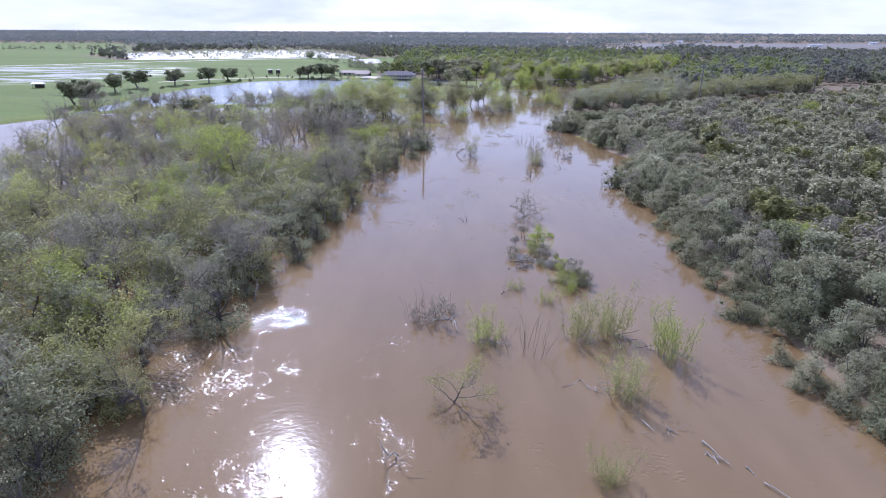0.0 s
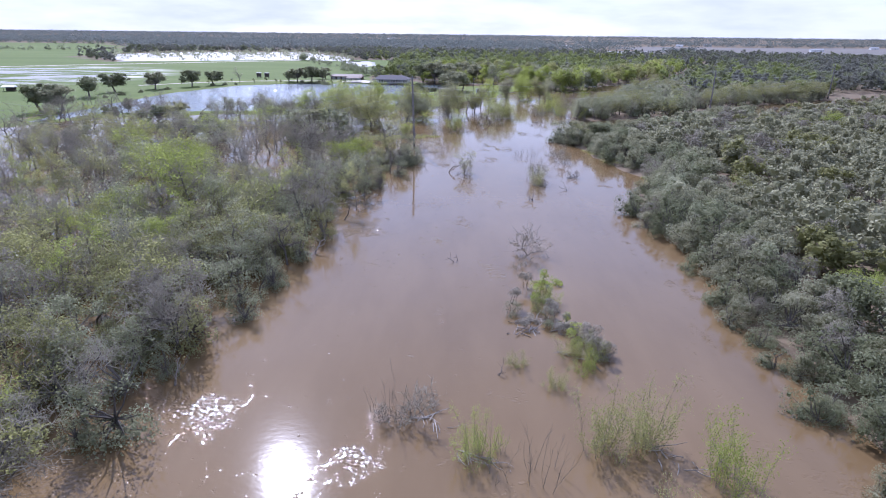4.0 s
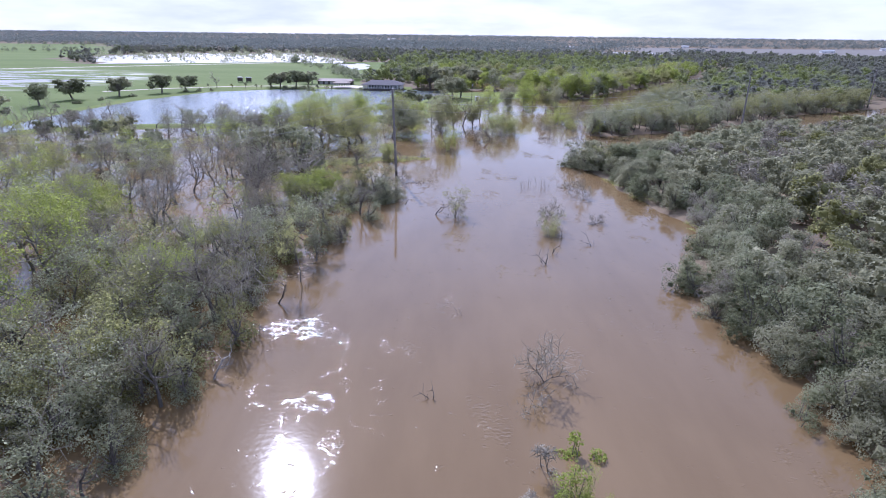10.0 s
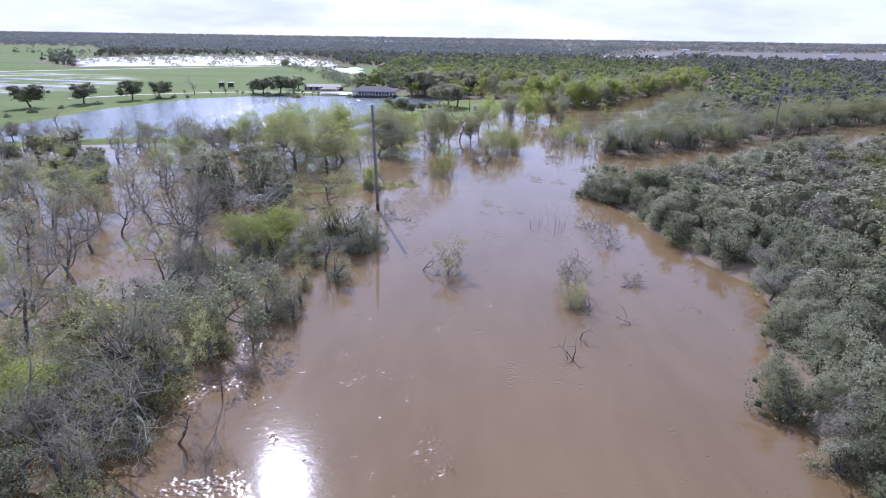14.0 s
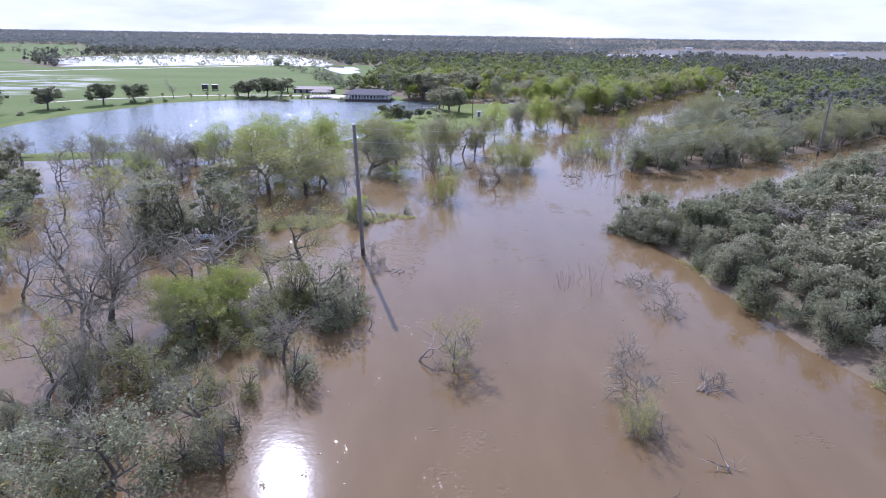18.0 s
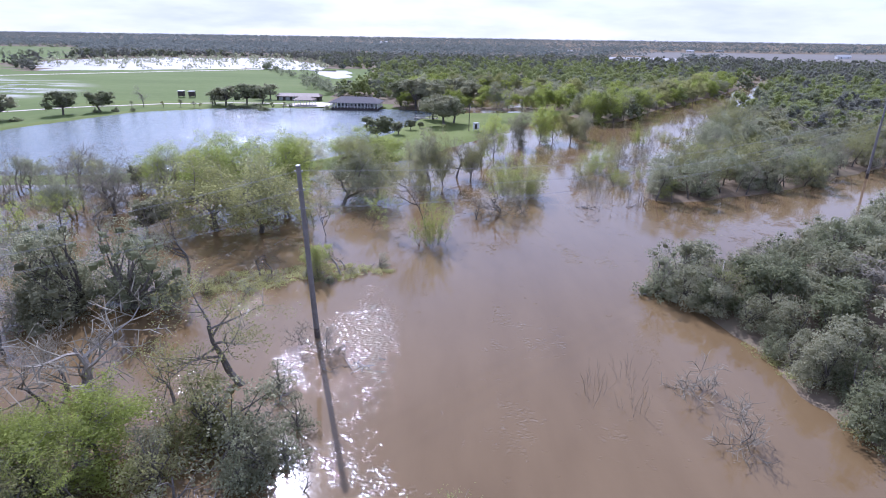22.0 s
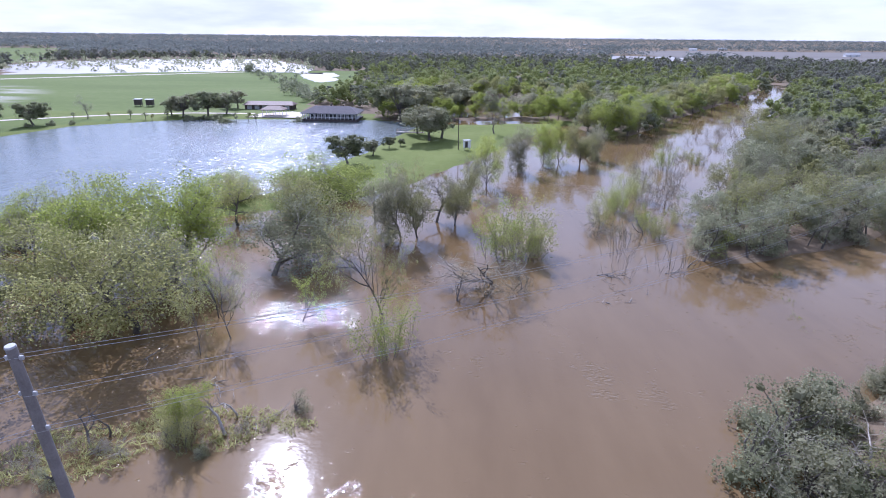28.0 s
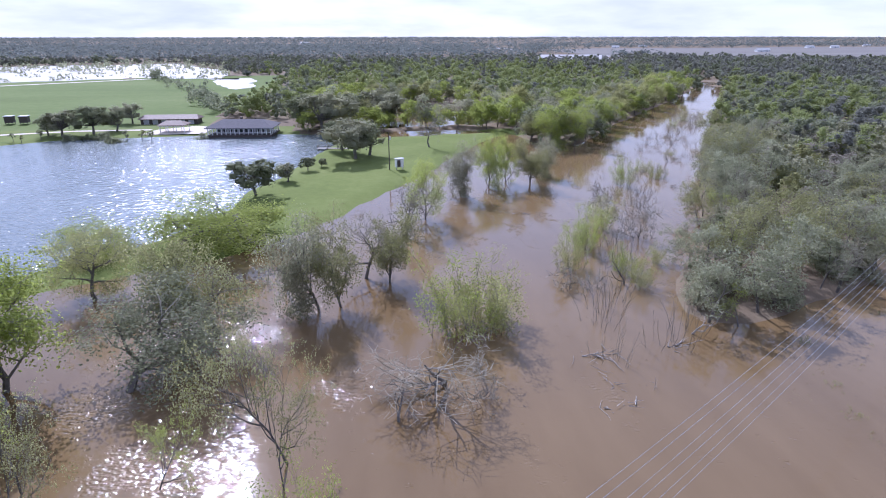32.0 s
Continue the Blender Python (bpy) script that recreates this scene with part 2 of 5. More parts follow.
def ground_material(name, stops, fine, scale=0.05, streak=None):
    m, n, l, b = material(name, 0.95, 0.1)
    f = calc(n, l, "ADD", calc(n, l, "MULTIPLY", noise_node(n, l, scale, 5.0, 0.6, streak), 0.6), calc(n, l, "MULTIPLY", noise_node(n, l, fine, 6.0, 0.7), 0.4))
    l.new(ramp(n, l, f, stops), b.inputs["Base Color"])
    bump(n, l, b, noise_node(n, l, fine * 2, 4.0), 0.6, 0.12)
    return m


M_EARTH = ground_material("leaf_litter_and_mud", [(0.3, (0.110, 0.082, 0.054)), (0.5, (0.165, 0.126, 0.084)), (0.72, (0.150, 0.140, 0.078))], 0.9)
M_LAWN = ground_material("mown_grass", [(0.3, (0.092, 0.117, 0.026)), (0.5, (0.124, 0.150, 0.036)), (0.72, (0.166, 0.184, 0.058))], 0.6)
M_MEADOW = ground_material("pasture_grass", [(0.3, (0.078, 0.105, 0.026)), (0.5, (0.104, 0.136, 0.034)), (0.7, (0.140, 0.162, 0.054))], 0.3, 0.012, (25, 0.5, 2.0, 1))
pn, pl = M_MEADOW.node_tree.nodes, M_MEADOW.node_tree.links
pb = pn["Principled BSDF"]
pgeo = pn.new("ShaderNodeNewGeometry")
pdist = pn.new("ShaderNodeVectorMath")
pdist.operation = "DISTANCE"
pdist.inputs[1].default_value = (-272, 405, 0.6)
pl.new(pgeo.outputs["Position"], pdist.inputs[0])
pnear = ramp(pn, pl, calc(pn, pl, "DIVIDE", pdist.outputs["Value"], 200.0), [(0.30, (1, 1, 1)), (0.52, (0, 0, 0))])
pstreak = ramp(pn, pl, noise_node(pn, pl, 0.035, 5.0, 0.65, (12, 0.45, 3.2, 1)), [(0.50, (0, 0, 0)), (0.54, (1, 1, 1))])
pwet = mixed(pn, pl, 1.0, pnear, pstreak, "MULTIPLY")
pold = pb.inputs["Base Color"].links[0].from_socket
pl.new(mixed(pn, pl, pwet, pold, (0.16, 0.13, 0.09)), pb.inputs["Base Color"])
pl.new(mixed(pn, pl, pwet, (0.95, 0.95, 0.95), (0.06, 0.06, 0.06)), pb.inputs["Roughness"])
pl.new(mixed(pn, pl, pwet, (0.1, 0.1, 0.1), (0.6, 0.6, 0.6)), pb.inputs["Specular IOR Level"])
for lk in list(pb.inputs["Normal"].links):
    pl.remove(lk)
M_PLOUGH = ground_material("ploughed_soil", [(0.3, (0.125, 0.115, 0.102)), (0.5, (0.160, 0.148, 0.130)), (0.7, (0.190, 0.180, 0.158))], 0.05, 0.006, (-14, 0.3, 3.0, 1))

# ---- plan: outlines of land and water, metres ----
RIGHT_SOUTH = [(34, -900), (34, 30), (33, 48), (33, 70), (35, 92), (34.5, 113), (36, 121), (43, 130), (46, 140), (43, 149), (41, 157), (40, 168), (37, 178), (35.5, 184), (40, 189.5), (51, 197), (72, 209), (100, 232), (140, 258), (200, 290), (400, 330), (4900, 400), (4900, -900)]
RIGHT_NORTH = [(47, 229), (53, 227), (63, 230), (76, 235), (109, 256), (150, 287), (220, 322), (400, 362), (4900, 450), (4900, 4900), (500, 4900), (420, 900), (266, 640), (248, 565), (218, 505), (189, 456), (155, 404), (121, 350), (92, 304), (74, 274), (62, 252), (52, 240)]
LAWN = [(-8, 257), (2, 268), (11, 283), (19, 296), (29, 315), (39, 335), (51, 355), (58, 362), (50, 364), (36, 362), (20, 360), (9, 358), (3, 346), (-3, 325), (-7, 306), (-12, 295), (-13, 279), (-20, 263), (-35, 251), (-60, 244), (-90, 239), (-122, 229), (-134, 207), (-140, 195), (-120, 222), (-90, 232), (-60, 237), (-35, 243), (-20, 252)]
POND = [(-132, 205), (-120, 230), (-90, 241), (-60, 246), (-35, 253), (-21, 265), (-14, 280), (-13, 295), (-8, 306), (-4, 325), (2, 346), (8, 360), (-4, 364), (-16, 367), (-40, 368), (-82, 364), (-110, 347), (-127, 305), (-132, 260)]
FAR = [(8, 371), (40, 372), (58, 364), (62, 342), (72, 338), (85, 354), (100, 377), (115, 395), (130, 414), (164, 455), (198, 501), (228, 548), (260, 640), (500, 900), (520, 4900), (-4900, 4900), (-4900, -900), (-185, -900), (-175, 100), (-150, 170), (-134, 205), (-132, 260), (-127, 305), (-110, 347), (-82, 364), (-40, 368.5), (-16, 367.5)]
LEFT_BANK = [(-32, -900), (-28, 0), (-26.5, 31), (-24, 45), (-21.5, 62), (-19, 76), (-17.5, 92), (-16, 104), (-13.5, 120), (-10, 134), (-6.5, 145), (-4, 156), (0, 167), (-6, 172), (-16, 166), (-24, 150), (-34, 128), (-44, 100), (-54, 60), (-60, 0), (-70, -900)]
CAUSEWAY = [(-26, 181), (-15, 184.5), (-5, 188), (0, 190.5), (-5, 192), (-16, 189), (-27, 185)]
MEADOW = [(-900, 260), (-170, 175), (-142, 200), (-132, 260), (-127, 305), (-110, 347), (-82, 364), (-40, 368), (-44, 400), (-48, 428), (-38, 445), (-42, 520), (-52, 650), (-112, 652), (-140, 640), (-205, 620), (-300, 568), (-385, 660), (-392, 760), (-410, 840), (-500, 980), (-640, 1190), (-1100, 1250), (-1700, 900)]
FLOOD_FIELD = [(-290, 580), (-200, 622), (-150, 646), (-90, 628), (-105, 720), (-190, 870), (-330, 840), (-385, 750), (-350, 660)]
FLOOD_SMALL = [(-101, 632), (-70, 638), (-55, 556), (-64, 538), (-76, 556)]
FLOOD_WOOD = [(14, 378), (50, 380), (66, 410), (50, 440), (24, 446), (4, 420)]
FLOOD_EAST = [(268, 1110), (372, 1070), (300, 835), (285, 826), (200, 806)]
FLOOD_FAR = [(100, 1540), (150, 1539), (232, 1388), (190, 1370), (120, 1450)]
FLOOD_FAR_EAST = [(280, 1560), (300, 1340), (330, 1380), (315, 1560)]
PLOUGH = [(390, 870), (604, 800), (1100, 700), (3000, 900), (3000, 1700), (985, 1500), (394, 1420), (340, 1150)]


def inside_by(poly, x, y):
    """Signed distance to an outline, positive inside."""
    x, y = np.asarray(x, float), np.asarray(y, float)
    best, odd = np.full(x.shape, 1e18), np.zeros(x.shape, bool)
    for (ax, ay), (bx, by) in zip(poly, poly[1:] + poly[:1]):
        dx, dy = bx - ax, by - ay
        k = np.clip(((x - ax) * dx + (y - ay) * dy) / (dx * dx + dy * dy), 0, 1)
        best = np.minimum(best, (x - ax - k * dx) ** 2 + (y - ay - k * dy) ** 2)
        if dy:
            odd ^= ((ay > y) != (by > y)) & (x < ax + (y - ay) * dx / dy)
    return np.where(odd, 1, -1) * np.sqrt(best)


def wave(x, y, s):
    """Smooth uneven field between -1 and 1, about s metres long."""
    k = 1 / s
    return (np.sin(1.7 * k * x + 2.3 * np.sin(0.9 * k * y)) + np.sin(1.9 * k * y + 1.7 * np.sin(1.1 * k * x + 1.3)) + np.sin(1.3 * k * (x + y) + 4.1)) / 3


def ground_height(x, y):
    x, y = np.asarray(x, float), np.asarray(y, float)
    wob = 0.9 * wave(x, y, 4.0) + 0.8 * wave(x + 50, y, 9.0)
    h = np.full(x.shape, -1.5)
    h = np.maximum(h, -0.55 + 0.35 * wave(x, y, 6) - 3 * np.clip((x + 20) / 20, 0, 1) - 3 * np.clip((y - 290) / 40, 0, 1) * (x > -14))
    for poly, slope, top in ((RIGHT_SOUTH, 0.3, 0.55), (RIGHT_NORTH, 0.2, 0.5), (LAWN, 0.22, 0.6), (FAR, 0.2, 0.6), (LEFT_BANK, 0.10, -0.04), (CAUSEWAY, 0.10, -0.02)):
        d = inside_by(poly, x, y) + (wob if poly not in (FAR,) else 0.3 * wob)
        if poly is LAWN:
            d = d + 2.6 * (inside_by(POND, x, y) > -5)
        if poly is RIGHT_SOUTH:
            d = d - 2.2 * np.clip((np.abs(y - 152) - 26) / 8, 0, 1)
        h = np.maximum(h, np.clip(d * slope, -1.5, top))
    for poly in (POND, FLOOD_FIELD, FLOOD_SMALL, FLOOD_WOOD, FLOOD_EAST, FLOOD_FAR, FLOOD_FAR_EAST):
        d = inside_by(poly, x, y) + (0.4 if poly is POND else 3) * wob
        h = np.where(d > -4, np.minimum(h, np.clip(0.25 - d * 0.2, -1.2, 0.6)), h)
    return h + 0.06 * wave(x, y, 2.1) * (h < 0.5)


# ---- mesh tools ----
def mesh_np(name, v, f, mat, smooth=False):
    v, f = np.asarray(v, np.float32), np.asarray(f, np.int32)
    me = bpy.data.meshes.new(name)
    k = f.shape[1]
    me.vertices.add(len(v))
    me.vertices.foreach_set("co", v.ravel())
    me.loops.add(f.size)
    me.loops.foreach_set("vertex_index", f.ravel())
    me.polygons.add(len(f))
    me.polygons.foreach_set("loop_start", np.arange(0, f.size, k, dtype=np.int32))
    me.polygons.foreach_set("use_smooth", np.full(len(f), smooth))
    me.materials.append(mat)
    me.update(calc_edges=True)
    return me


def joined(bits):
    vs, fs, n = [], [], 0
    for v, f in bits:
        vs.append(v), fs.append(np.asarray(f) + n)
        n += len(v)
    return np.concatenate(vs), np.concatenate(fs)


def tubes(p0, p1, r0, r1, k):
    """Tapered round bars from p0 to p1."""
    p0, p1 = np.asarray(p0, float), np.asarray(p1, float)
    d = p1 - p0
    d /= np.linalg.norm(d, axis=1)[:, None] + 1e-9
    u = np.cross(d, np.where(np.abs(d[:, 2:]) < 0.9, [[0, 0, 1.0]], [[1.0, 0, 0]]))
    u /= np.linalg.norm(u, axis=1)[:, None]
    w = np.cross(d, u)
    an = np.arange(k) * 2 * np.pi / k
    ring = u[:, None] * np.cos(an)[None, :, None] + w[:, None] * np.sin(an)[None, :, None]
    a, b = p0[:, None] + ring * np.asarray(r0)[:, None, None], p1[:, None] + ring * np.asarray(r1)[:, None, None]
    v = np.concatenate([a, b], 1).reshape(-1, 3)
    i = np.arange(k)
    q = np.stack([i, (i + 1) % k, (i + 1) % k + k, i + k], 1)
    return v, (np.arange(len(p0))[:, None, None] * 2 * k + q[None]).reshape(-1, 4)


def hose(pts, r, k):
    """One round bar along a line of points."""
    d = np.gradient(pts, axis=0)
    d /= np.linalg.norm(d, axis=1)[:, None]
    u = np.cross(d, [0, 0, 1.0])
    u /= np.linalg.norm(u, axis=1)[:, None]
    w = np.cross(d, u)
    an = np.arange(k) * 2 * np.pi / k
    v = pts[:, None] + r * (u[:, None] * np.cos(an)[None, :, None] + w[:, None] * np.sin(an)[None, :, None])
    i = np.arange(k)
    q = np.stack([i, (i + 1) % k, (i + 1) % k + k, i + k], 1)
    return v.reshape(-1, 3), (np.arange(len(pts) - 1)[:, None, None] * k + q[None]).reshape(-1, 4)


def unit(rng, n):
    v = rng.normal(size=(n, 3))
    return v / np.linalg.norm(v, axis=1)[:, None]


def leaves(rng, p, n, size, slim=0.5):
    """Leaf sprays: small pointed blades at p with normal n."""
    m = len(p)
    n = n / (np.linalg.norm(n, axis=1)[:, None] + 1e-9)
    t = np.cross(n, unit(rng, m))
    t /= np.linalg.norm(t, axis=1)[:, None] + 1e-9
    b = np.cross(n, t)
    s = size * rng.uniform(0.6, 1.35, (m, 1))
    v = np.stack([p - t * s * 0.5, p + b * s * 0.5 * slim + n * s * 0.08, p + t * s * 0.5 - n * s * 0.1, p - b * s * 0.5 * slim + n * s * 0.08], 1)
    return v.reshape(-1, 3), np.arange(4 * m).reshape(-1, 4)


def cores(rng, lobes, fill, fine=True):
    """Uneven leafy masses inside the lobes."""
    if fine:
        g3 = np.array([(a, b) for b in (-1, 0, 1) for a in (-1, 0, 1)], float)
        face_q = np.array([(0, 1, 4, 3), (1, 2, 5, 4), (3, 4, 7, 6), (4, 5, 8, 7)])
    else:
        g3 = np.array([(-1, -1), (1, -1), (-1, 1), (1, 1)], float)
        face_q = np.array([(0, 1, 3, 2)])
    vs, fs = {}, []
    for ax in range(3):
        for sg in (-1, 1):
            idx = []
            for a, b in g3:
                c = np.zeros(3)
                c[ax], c[(ax + 1) % 3], c[(ax + 2) % 3] = sg, a, b
                idx.append(vs.setdefault(tuple(c), len(vs)))
            for q in face_q:
                q = [idx[i] for i in q]
                fs.append(q if sg > 0 else q[::-1])
    u = np.array(list(vs))
    u = u / np.linalg.norm(u, axis=1)[:, None]
    out = []
    for x, y, z, r in lobes:
        v = u * r * fill * (1 + rng.normal(size=(len(u), 1)) * 0.28) * [1, 1, 0.85] + [x, y, z]
        out.append((v, np.array(fs)))
    return joined(out)


def leafy(rng, lobes, count, size, fill=0.6, slim=0.7, flat=0.5):
    c = crown(rng, lobes, count, size, slim, 0.62, flat)
    return joined([cores(rng, lobes, fill, False), c]) if fill else c


def crown(rng, lobes, count, size, slim=0.55, shell=0.62, flat=0.5):
    """Foliage over a set of rounded lobes (centre, radius), thicker on their outsides, with gaps."""
    c, r = np.array([l[:3] for l in lobes], float), np.array([l[3] for l in lobes], float)
    pick = rng.choice(len(r), count, p=r ** 2 / np.sum(r ** 2))
    d = unit(rng, count)
    d[:, 2] = np.where(d[:, 2] < -0.7, -d[:, 2] * 0.6, d[:, 2])
    d /= np.linalg.norm(d, axis=1)[:, None]
    p = c[pick] + d * (r[pick] * rng.uniform(shell, 1.08, count) ** 0.8)[:, None] * np.array([1, 1, 0.85])
    keep = wave(p[:, 0] * 3 + p[:, 2], p[:, 1] * 3 - p[:, 2], 1.6) > -0.62
    return leaves(rng, p[keep], (d * 0.5 + unit(rng, count) * 0.65 + [0, 0, flat])[keep], size, slim)


def grow(rng, h, kids, r0, spread=0.9, first=0.35, up=0.25, lean=0.08, bend=0.22, tilt=(0, 0), limb=0.62):
    """A branching frame: segments by level and the tips of the last level."""
    out, tips = [], []
    todo = [(np.array([0, 0, -0.3]), np.array([tilt[0] + rng.normal() * lean, tilt[1] + rng.normal() * lean, 1.0]), h * rng.uniform(0.55, 0.7), r0, 0, 0)]
    while todo:
        p, d, length, r, lev, bough = todo.pop()
        d = d / np.linalg.norm(d)
        n = 4 if lev < 2 else 2 if lev < len(kids) else 1
        pts = [p]
        for k in range(n):
            d = d + rng.normal(size=3) * bend + np.array([0, 0, up * (0.3 if lev else 0.1)])
            d /= np.linalg.norm(d)
            pts.append(pts[-1] + d * length / n)
            ra, rb = r * (1 - 0.75 * k / n), r * (1 - 0.75 * (k + 1) / n)
            out.append((pts[-2], pts[-1], ra, rb, lev, bough))
        if lev >= len(kids):
            tips.append((pts[-1], d))
            continue
        for j in range(kids[lev]):
            s = (first if lev == 0 else 0.25) + (1 - (first if lev == 0 else 0.25)) * (j + rng.uniform(0.2, 1)) / kids[lev]
            i = min(int(s * n), n - 1)
            q = pts[i] + (pts[i + 1] - pts[i]) * (s * n - i)
            side = rng.normal(size=3)
            side -= d * side.dot(d)
            side /= np.linalg.norm(side) + 1e-9
            todo.append((q, d * (1 - 0.45 * spread) + side * spread, length * rng.uniform(0.42, 0.68), r * limb * (1 - 0.45 * s), lev + 1, j if lev == 0 else bough))
    return out, tips


def ribbons(frame_bits, lev, thin):
    s = [b for b in frame_bits if b[4] >= lev]
    a, b = np.array([q[0] for q in s]), np.array([q[1] for q in s])
    d = b - a
    u = np.cross(d, np.array([[0.3, 0.2, 1.0]]) + 0.7 * np.sin(np.arange(3 * len(s)).reshape(-1, 3) * 2.3))
    u *= thin / (np.linalg.norm(u, axis=1)[:, None] + 1e-9)
    return np.stack([a - u, a + u, b + 0.5 * u, b - 0.5 * u], 1).reshape(-1, 3), np.arange(4 * len(s)).reshape(-1, 4)


def bars(frame_bits, lo, hi, k, thin=0.0):
    s = [b for b in frame_bits if lo <= b[4] <= hi]
    return tubes([b[0] for b in s], [b[1] for b in s], [max(b[2], thin) for b in s], [max(b[3], thin * 0.8) for b in s], k)


# ---- plants: each prototype is a list of (part name, verts, faces, material) of height 1 unit = 1 m ----
def mound_lobes(rng, h, r, n, low=0.25, lobe=(0.24, 0.42), skirt=False):
    """Rounded masses that fill an uneven egg shape."""
    out, squash, off = [], rng.uniform(0.75, 1.25), rng.normal(size=2) * 0.12 * r
    for i in range(n):
        an, q, k = rng.uniform(0, 2 * math.pi), math.sqrt(rng.uniform(0.05, 1)), rng.uniform(0, 1) ** 0.8
        if skirt and i < 0.45 * n:
            an, q, k = i * 2.4 + rng.uniform(0, 0.8), rng.uniform(0.7, 1.15), rng.uniform(0, 0.22)
        wide = r * (0.55 + 0.55 * math.sin(math.pi * min(1, 0.18 + 0.72 * k))) * (0.8 + 0.25 * math.sin(2 * an + n))
        z = h * (low + (0.88 - low) * k)
        out.append((off[0] + math.cos(an) * wide * q * 0.72 * squash, off[1] + math.sin(an) * wide * q * 0.72 / squash, z, r * rng.uniform(*lobe) * (1.15 - 0.35 * k)))
    return out


def limbs_to(rng, lobes, h, r, split):
    """Trunk, then a limb from its fork to each lobe."""
    fork = np.array([rng.normal() * 0.05 * h, rng.normal() * 0.05 * h, h * split])
    trunk = tubes([[0, 0, -0.3], fork * [0.6, 0.6, 0.5]], [fork * [0.6, 0.6, 0.5], fork], [r, r * 0.82], [r * 0.82, r * 0.7], 7)
    a, b, ra, rb = [], [], [], []
    for x, y, z, _ in lobes:
        c = np.array([x, y, z])
        m = fork + (c - fork) * 0.5 + rng.normal(size=3) * 0.06 * h
        a += [fork, m]
        b += [m, c]
        ra += [r * 0.5, r * 0.3]
        rb += [r * 0.3, r * 0.1]
    return trunk, tubes(a, b, ra, rb, 4)


def proto_mound(seed, h, r, n, count, size, leaf, split=0.2, low=0.25, fill=0.46, lobe=(0.24, 0.42)):
    twiggy = leaf is M_TWIG
    rng = np.random.default_rng(seed)
    lobes = mound_lobes(rng, h, r, n, low, lobe, low < 0.15)
    trunk, limbs = limbs_to(rng, lobes, h, 0.035 * h, split)
    return [("trunk", *trunk, M_BARK), ("branchwork", *limbs, M_BARK), ("crown", *leafy(rng, lobes, int(count * (1.5 if twiggy else 1)), size * (2.4 if twiggy else 1), 0.0 if twiggy else fill, 0.07 if twiggy else 0.7), leaf)]


def limb_parts(bits, top, wood, twig, thin, split=True):
    """Trunk, each main limb by itself, and the fine branchwork."""
    out = [("trunk", *bars(bits, 0, 0, 6), wood)]
    for j in sorted({b[5] for b in bits if b[4] == 1}) if split else ():
        out.append(("limb", *bars([b for b in bits if b[5] == j], 1, 1, 4), wood))
    fine = [bars(bits, 2, min(2, top - 1), 3, thin)] if top > 2 else []
    if not split:
        fine.append(bars(bits, 1, 1, 4))
    return out + [("branchwork", *joined(fine + [ribbons(bits, max(min(top, 3), 2), thin * 1.1)]), twig)]


def proto_bare(seed, h, kids, r, thin=0.012, wood=None, split=True, **kw):
    bits, _ = grow(np.random.default_rng(seed), h, kids, r, **kw)
    wood = wood or M_BARK
    return limb_parts(bits, len(kids), wood, wood if len(kids) < 3 else M_TWIG, thin, split)


def proto_tree(seed, h, kids, r, per_tip, size, leaf, clump=0.5, split=True, thin=0.014, **kw):
    """A limbed tree whose leaves sit in flattened clumps round the ends of its branches."""
    rng = np.random.default_rng(seed)
    bits, tips = grow(rng, h, kids, r, **kw)
    c = np.array([t[0] - t[1] * k for t in tips for k in (0.0, 0.35)]) + rng.normal(size=(2 * len(tips), 3)) * 0.1
    wide = clump * rng.uniform(0.6, 1.3, len(c))
    n = rng.poisson(per_tip / 2 * np.clip(rng.normal(1, 0.4, len(c)), 0.2, 2))
    i = np.repeat(np.arange(len(c)), n)
    d = rng.normal(size=(len(i), 3)) * [1, 1, 0.62]
    p = c[i] + d * wide[i, None] * 0.62
    return limb_parts(bits, len(kids), M_BARK, M_TWIG, thin, split) + [("crown", *leaves(rng, p, d * 0.35 + unit(rng, len(p)) * 0.7 + [0, 0, 0.75], size, 0.62), leaf)]


def proto_stems(seed, h, stems, spread, per_stem, size, leaf, wood=None):
    """A clump of thin upright stems, leafy or bare."""
    rng = np.random.default_rng(seed)
    out, lp, side = [], [], [[], [], [], []]
    for _ in range(stems):
        a, b, ra, rb = [], [], [], []
        p = np.array([rng.normal() * spread, rng.normal() * spread, -0.4])
        d = np.array([p[0] * 0.25 + rng.normal() * 0.2, p[1] * 0.25 + rng.normal() * 0.2, 1.0])
        length, r = h * rng.uniform(0.55, 1.0), rng.uniform(0.012, 0.028)
        for k in range(4):
            q = p + d * length / 4 + rng.normal(size=3) * 0.03 * h
            a.append(p), b.append(q), ra.append(r * (1 - k * 0.22)), rb.append(r * (0.78 - k * 0.22))
            for _ in range(3 if k else 0):
                t = q + (rng.normal(size=3) * 0.3 + d * 0.5) * h * 0.16
                for lst, v in zip(side, (p + (q - p) * rng.uniform(0.2, 1), t, 0.010, 0.005)):
                    lst.append(v)
                lp.append(t)
            lp.append(q)
            p = q
        out.append(("stem", *tubes(a, b, ra, rb, 4), wood or M_BARK))
    out.append(("branchwork", *tubes(*side, 3), M_TWIG))
    if per_stem:
        lp = np.array([p for p in lp if p[2] > h * 0.22])
        p = np.repeat(lp, per_stem, 0) + rng.normal(size=(len(lp) * per_stem, 3)) * h * 0.05
        out.append(("crown", *leaves(rng, p, unit(rng, len(p)), size, 0.35), leaf))
    return out


def meshes_of(name, proto):
    return [(part, mesh_np(name + "_" + part, v, f, mat)) for part, v, f, mat in proto]


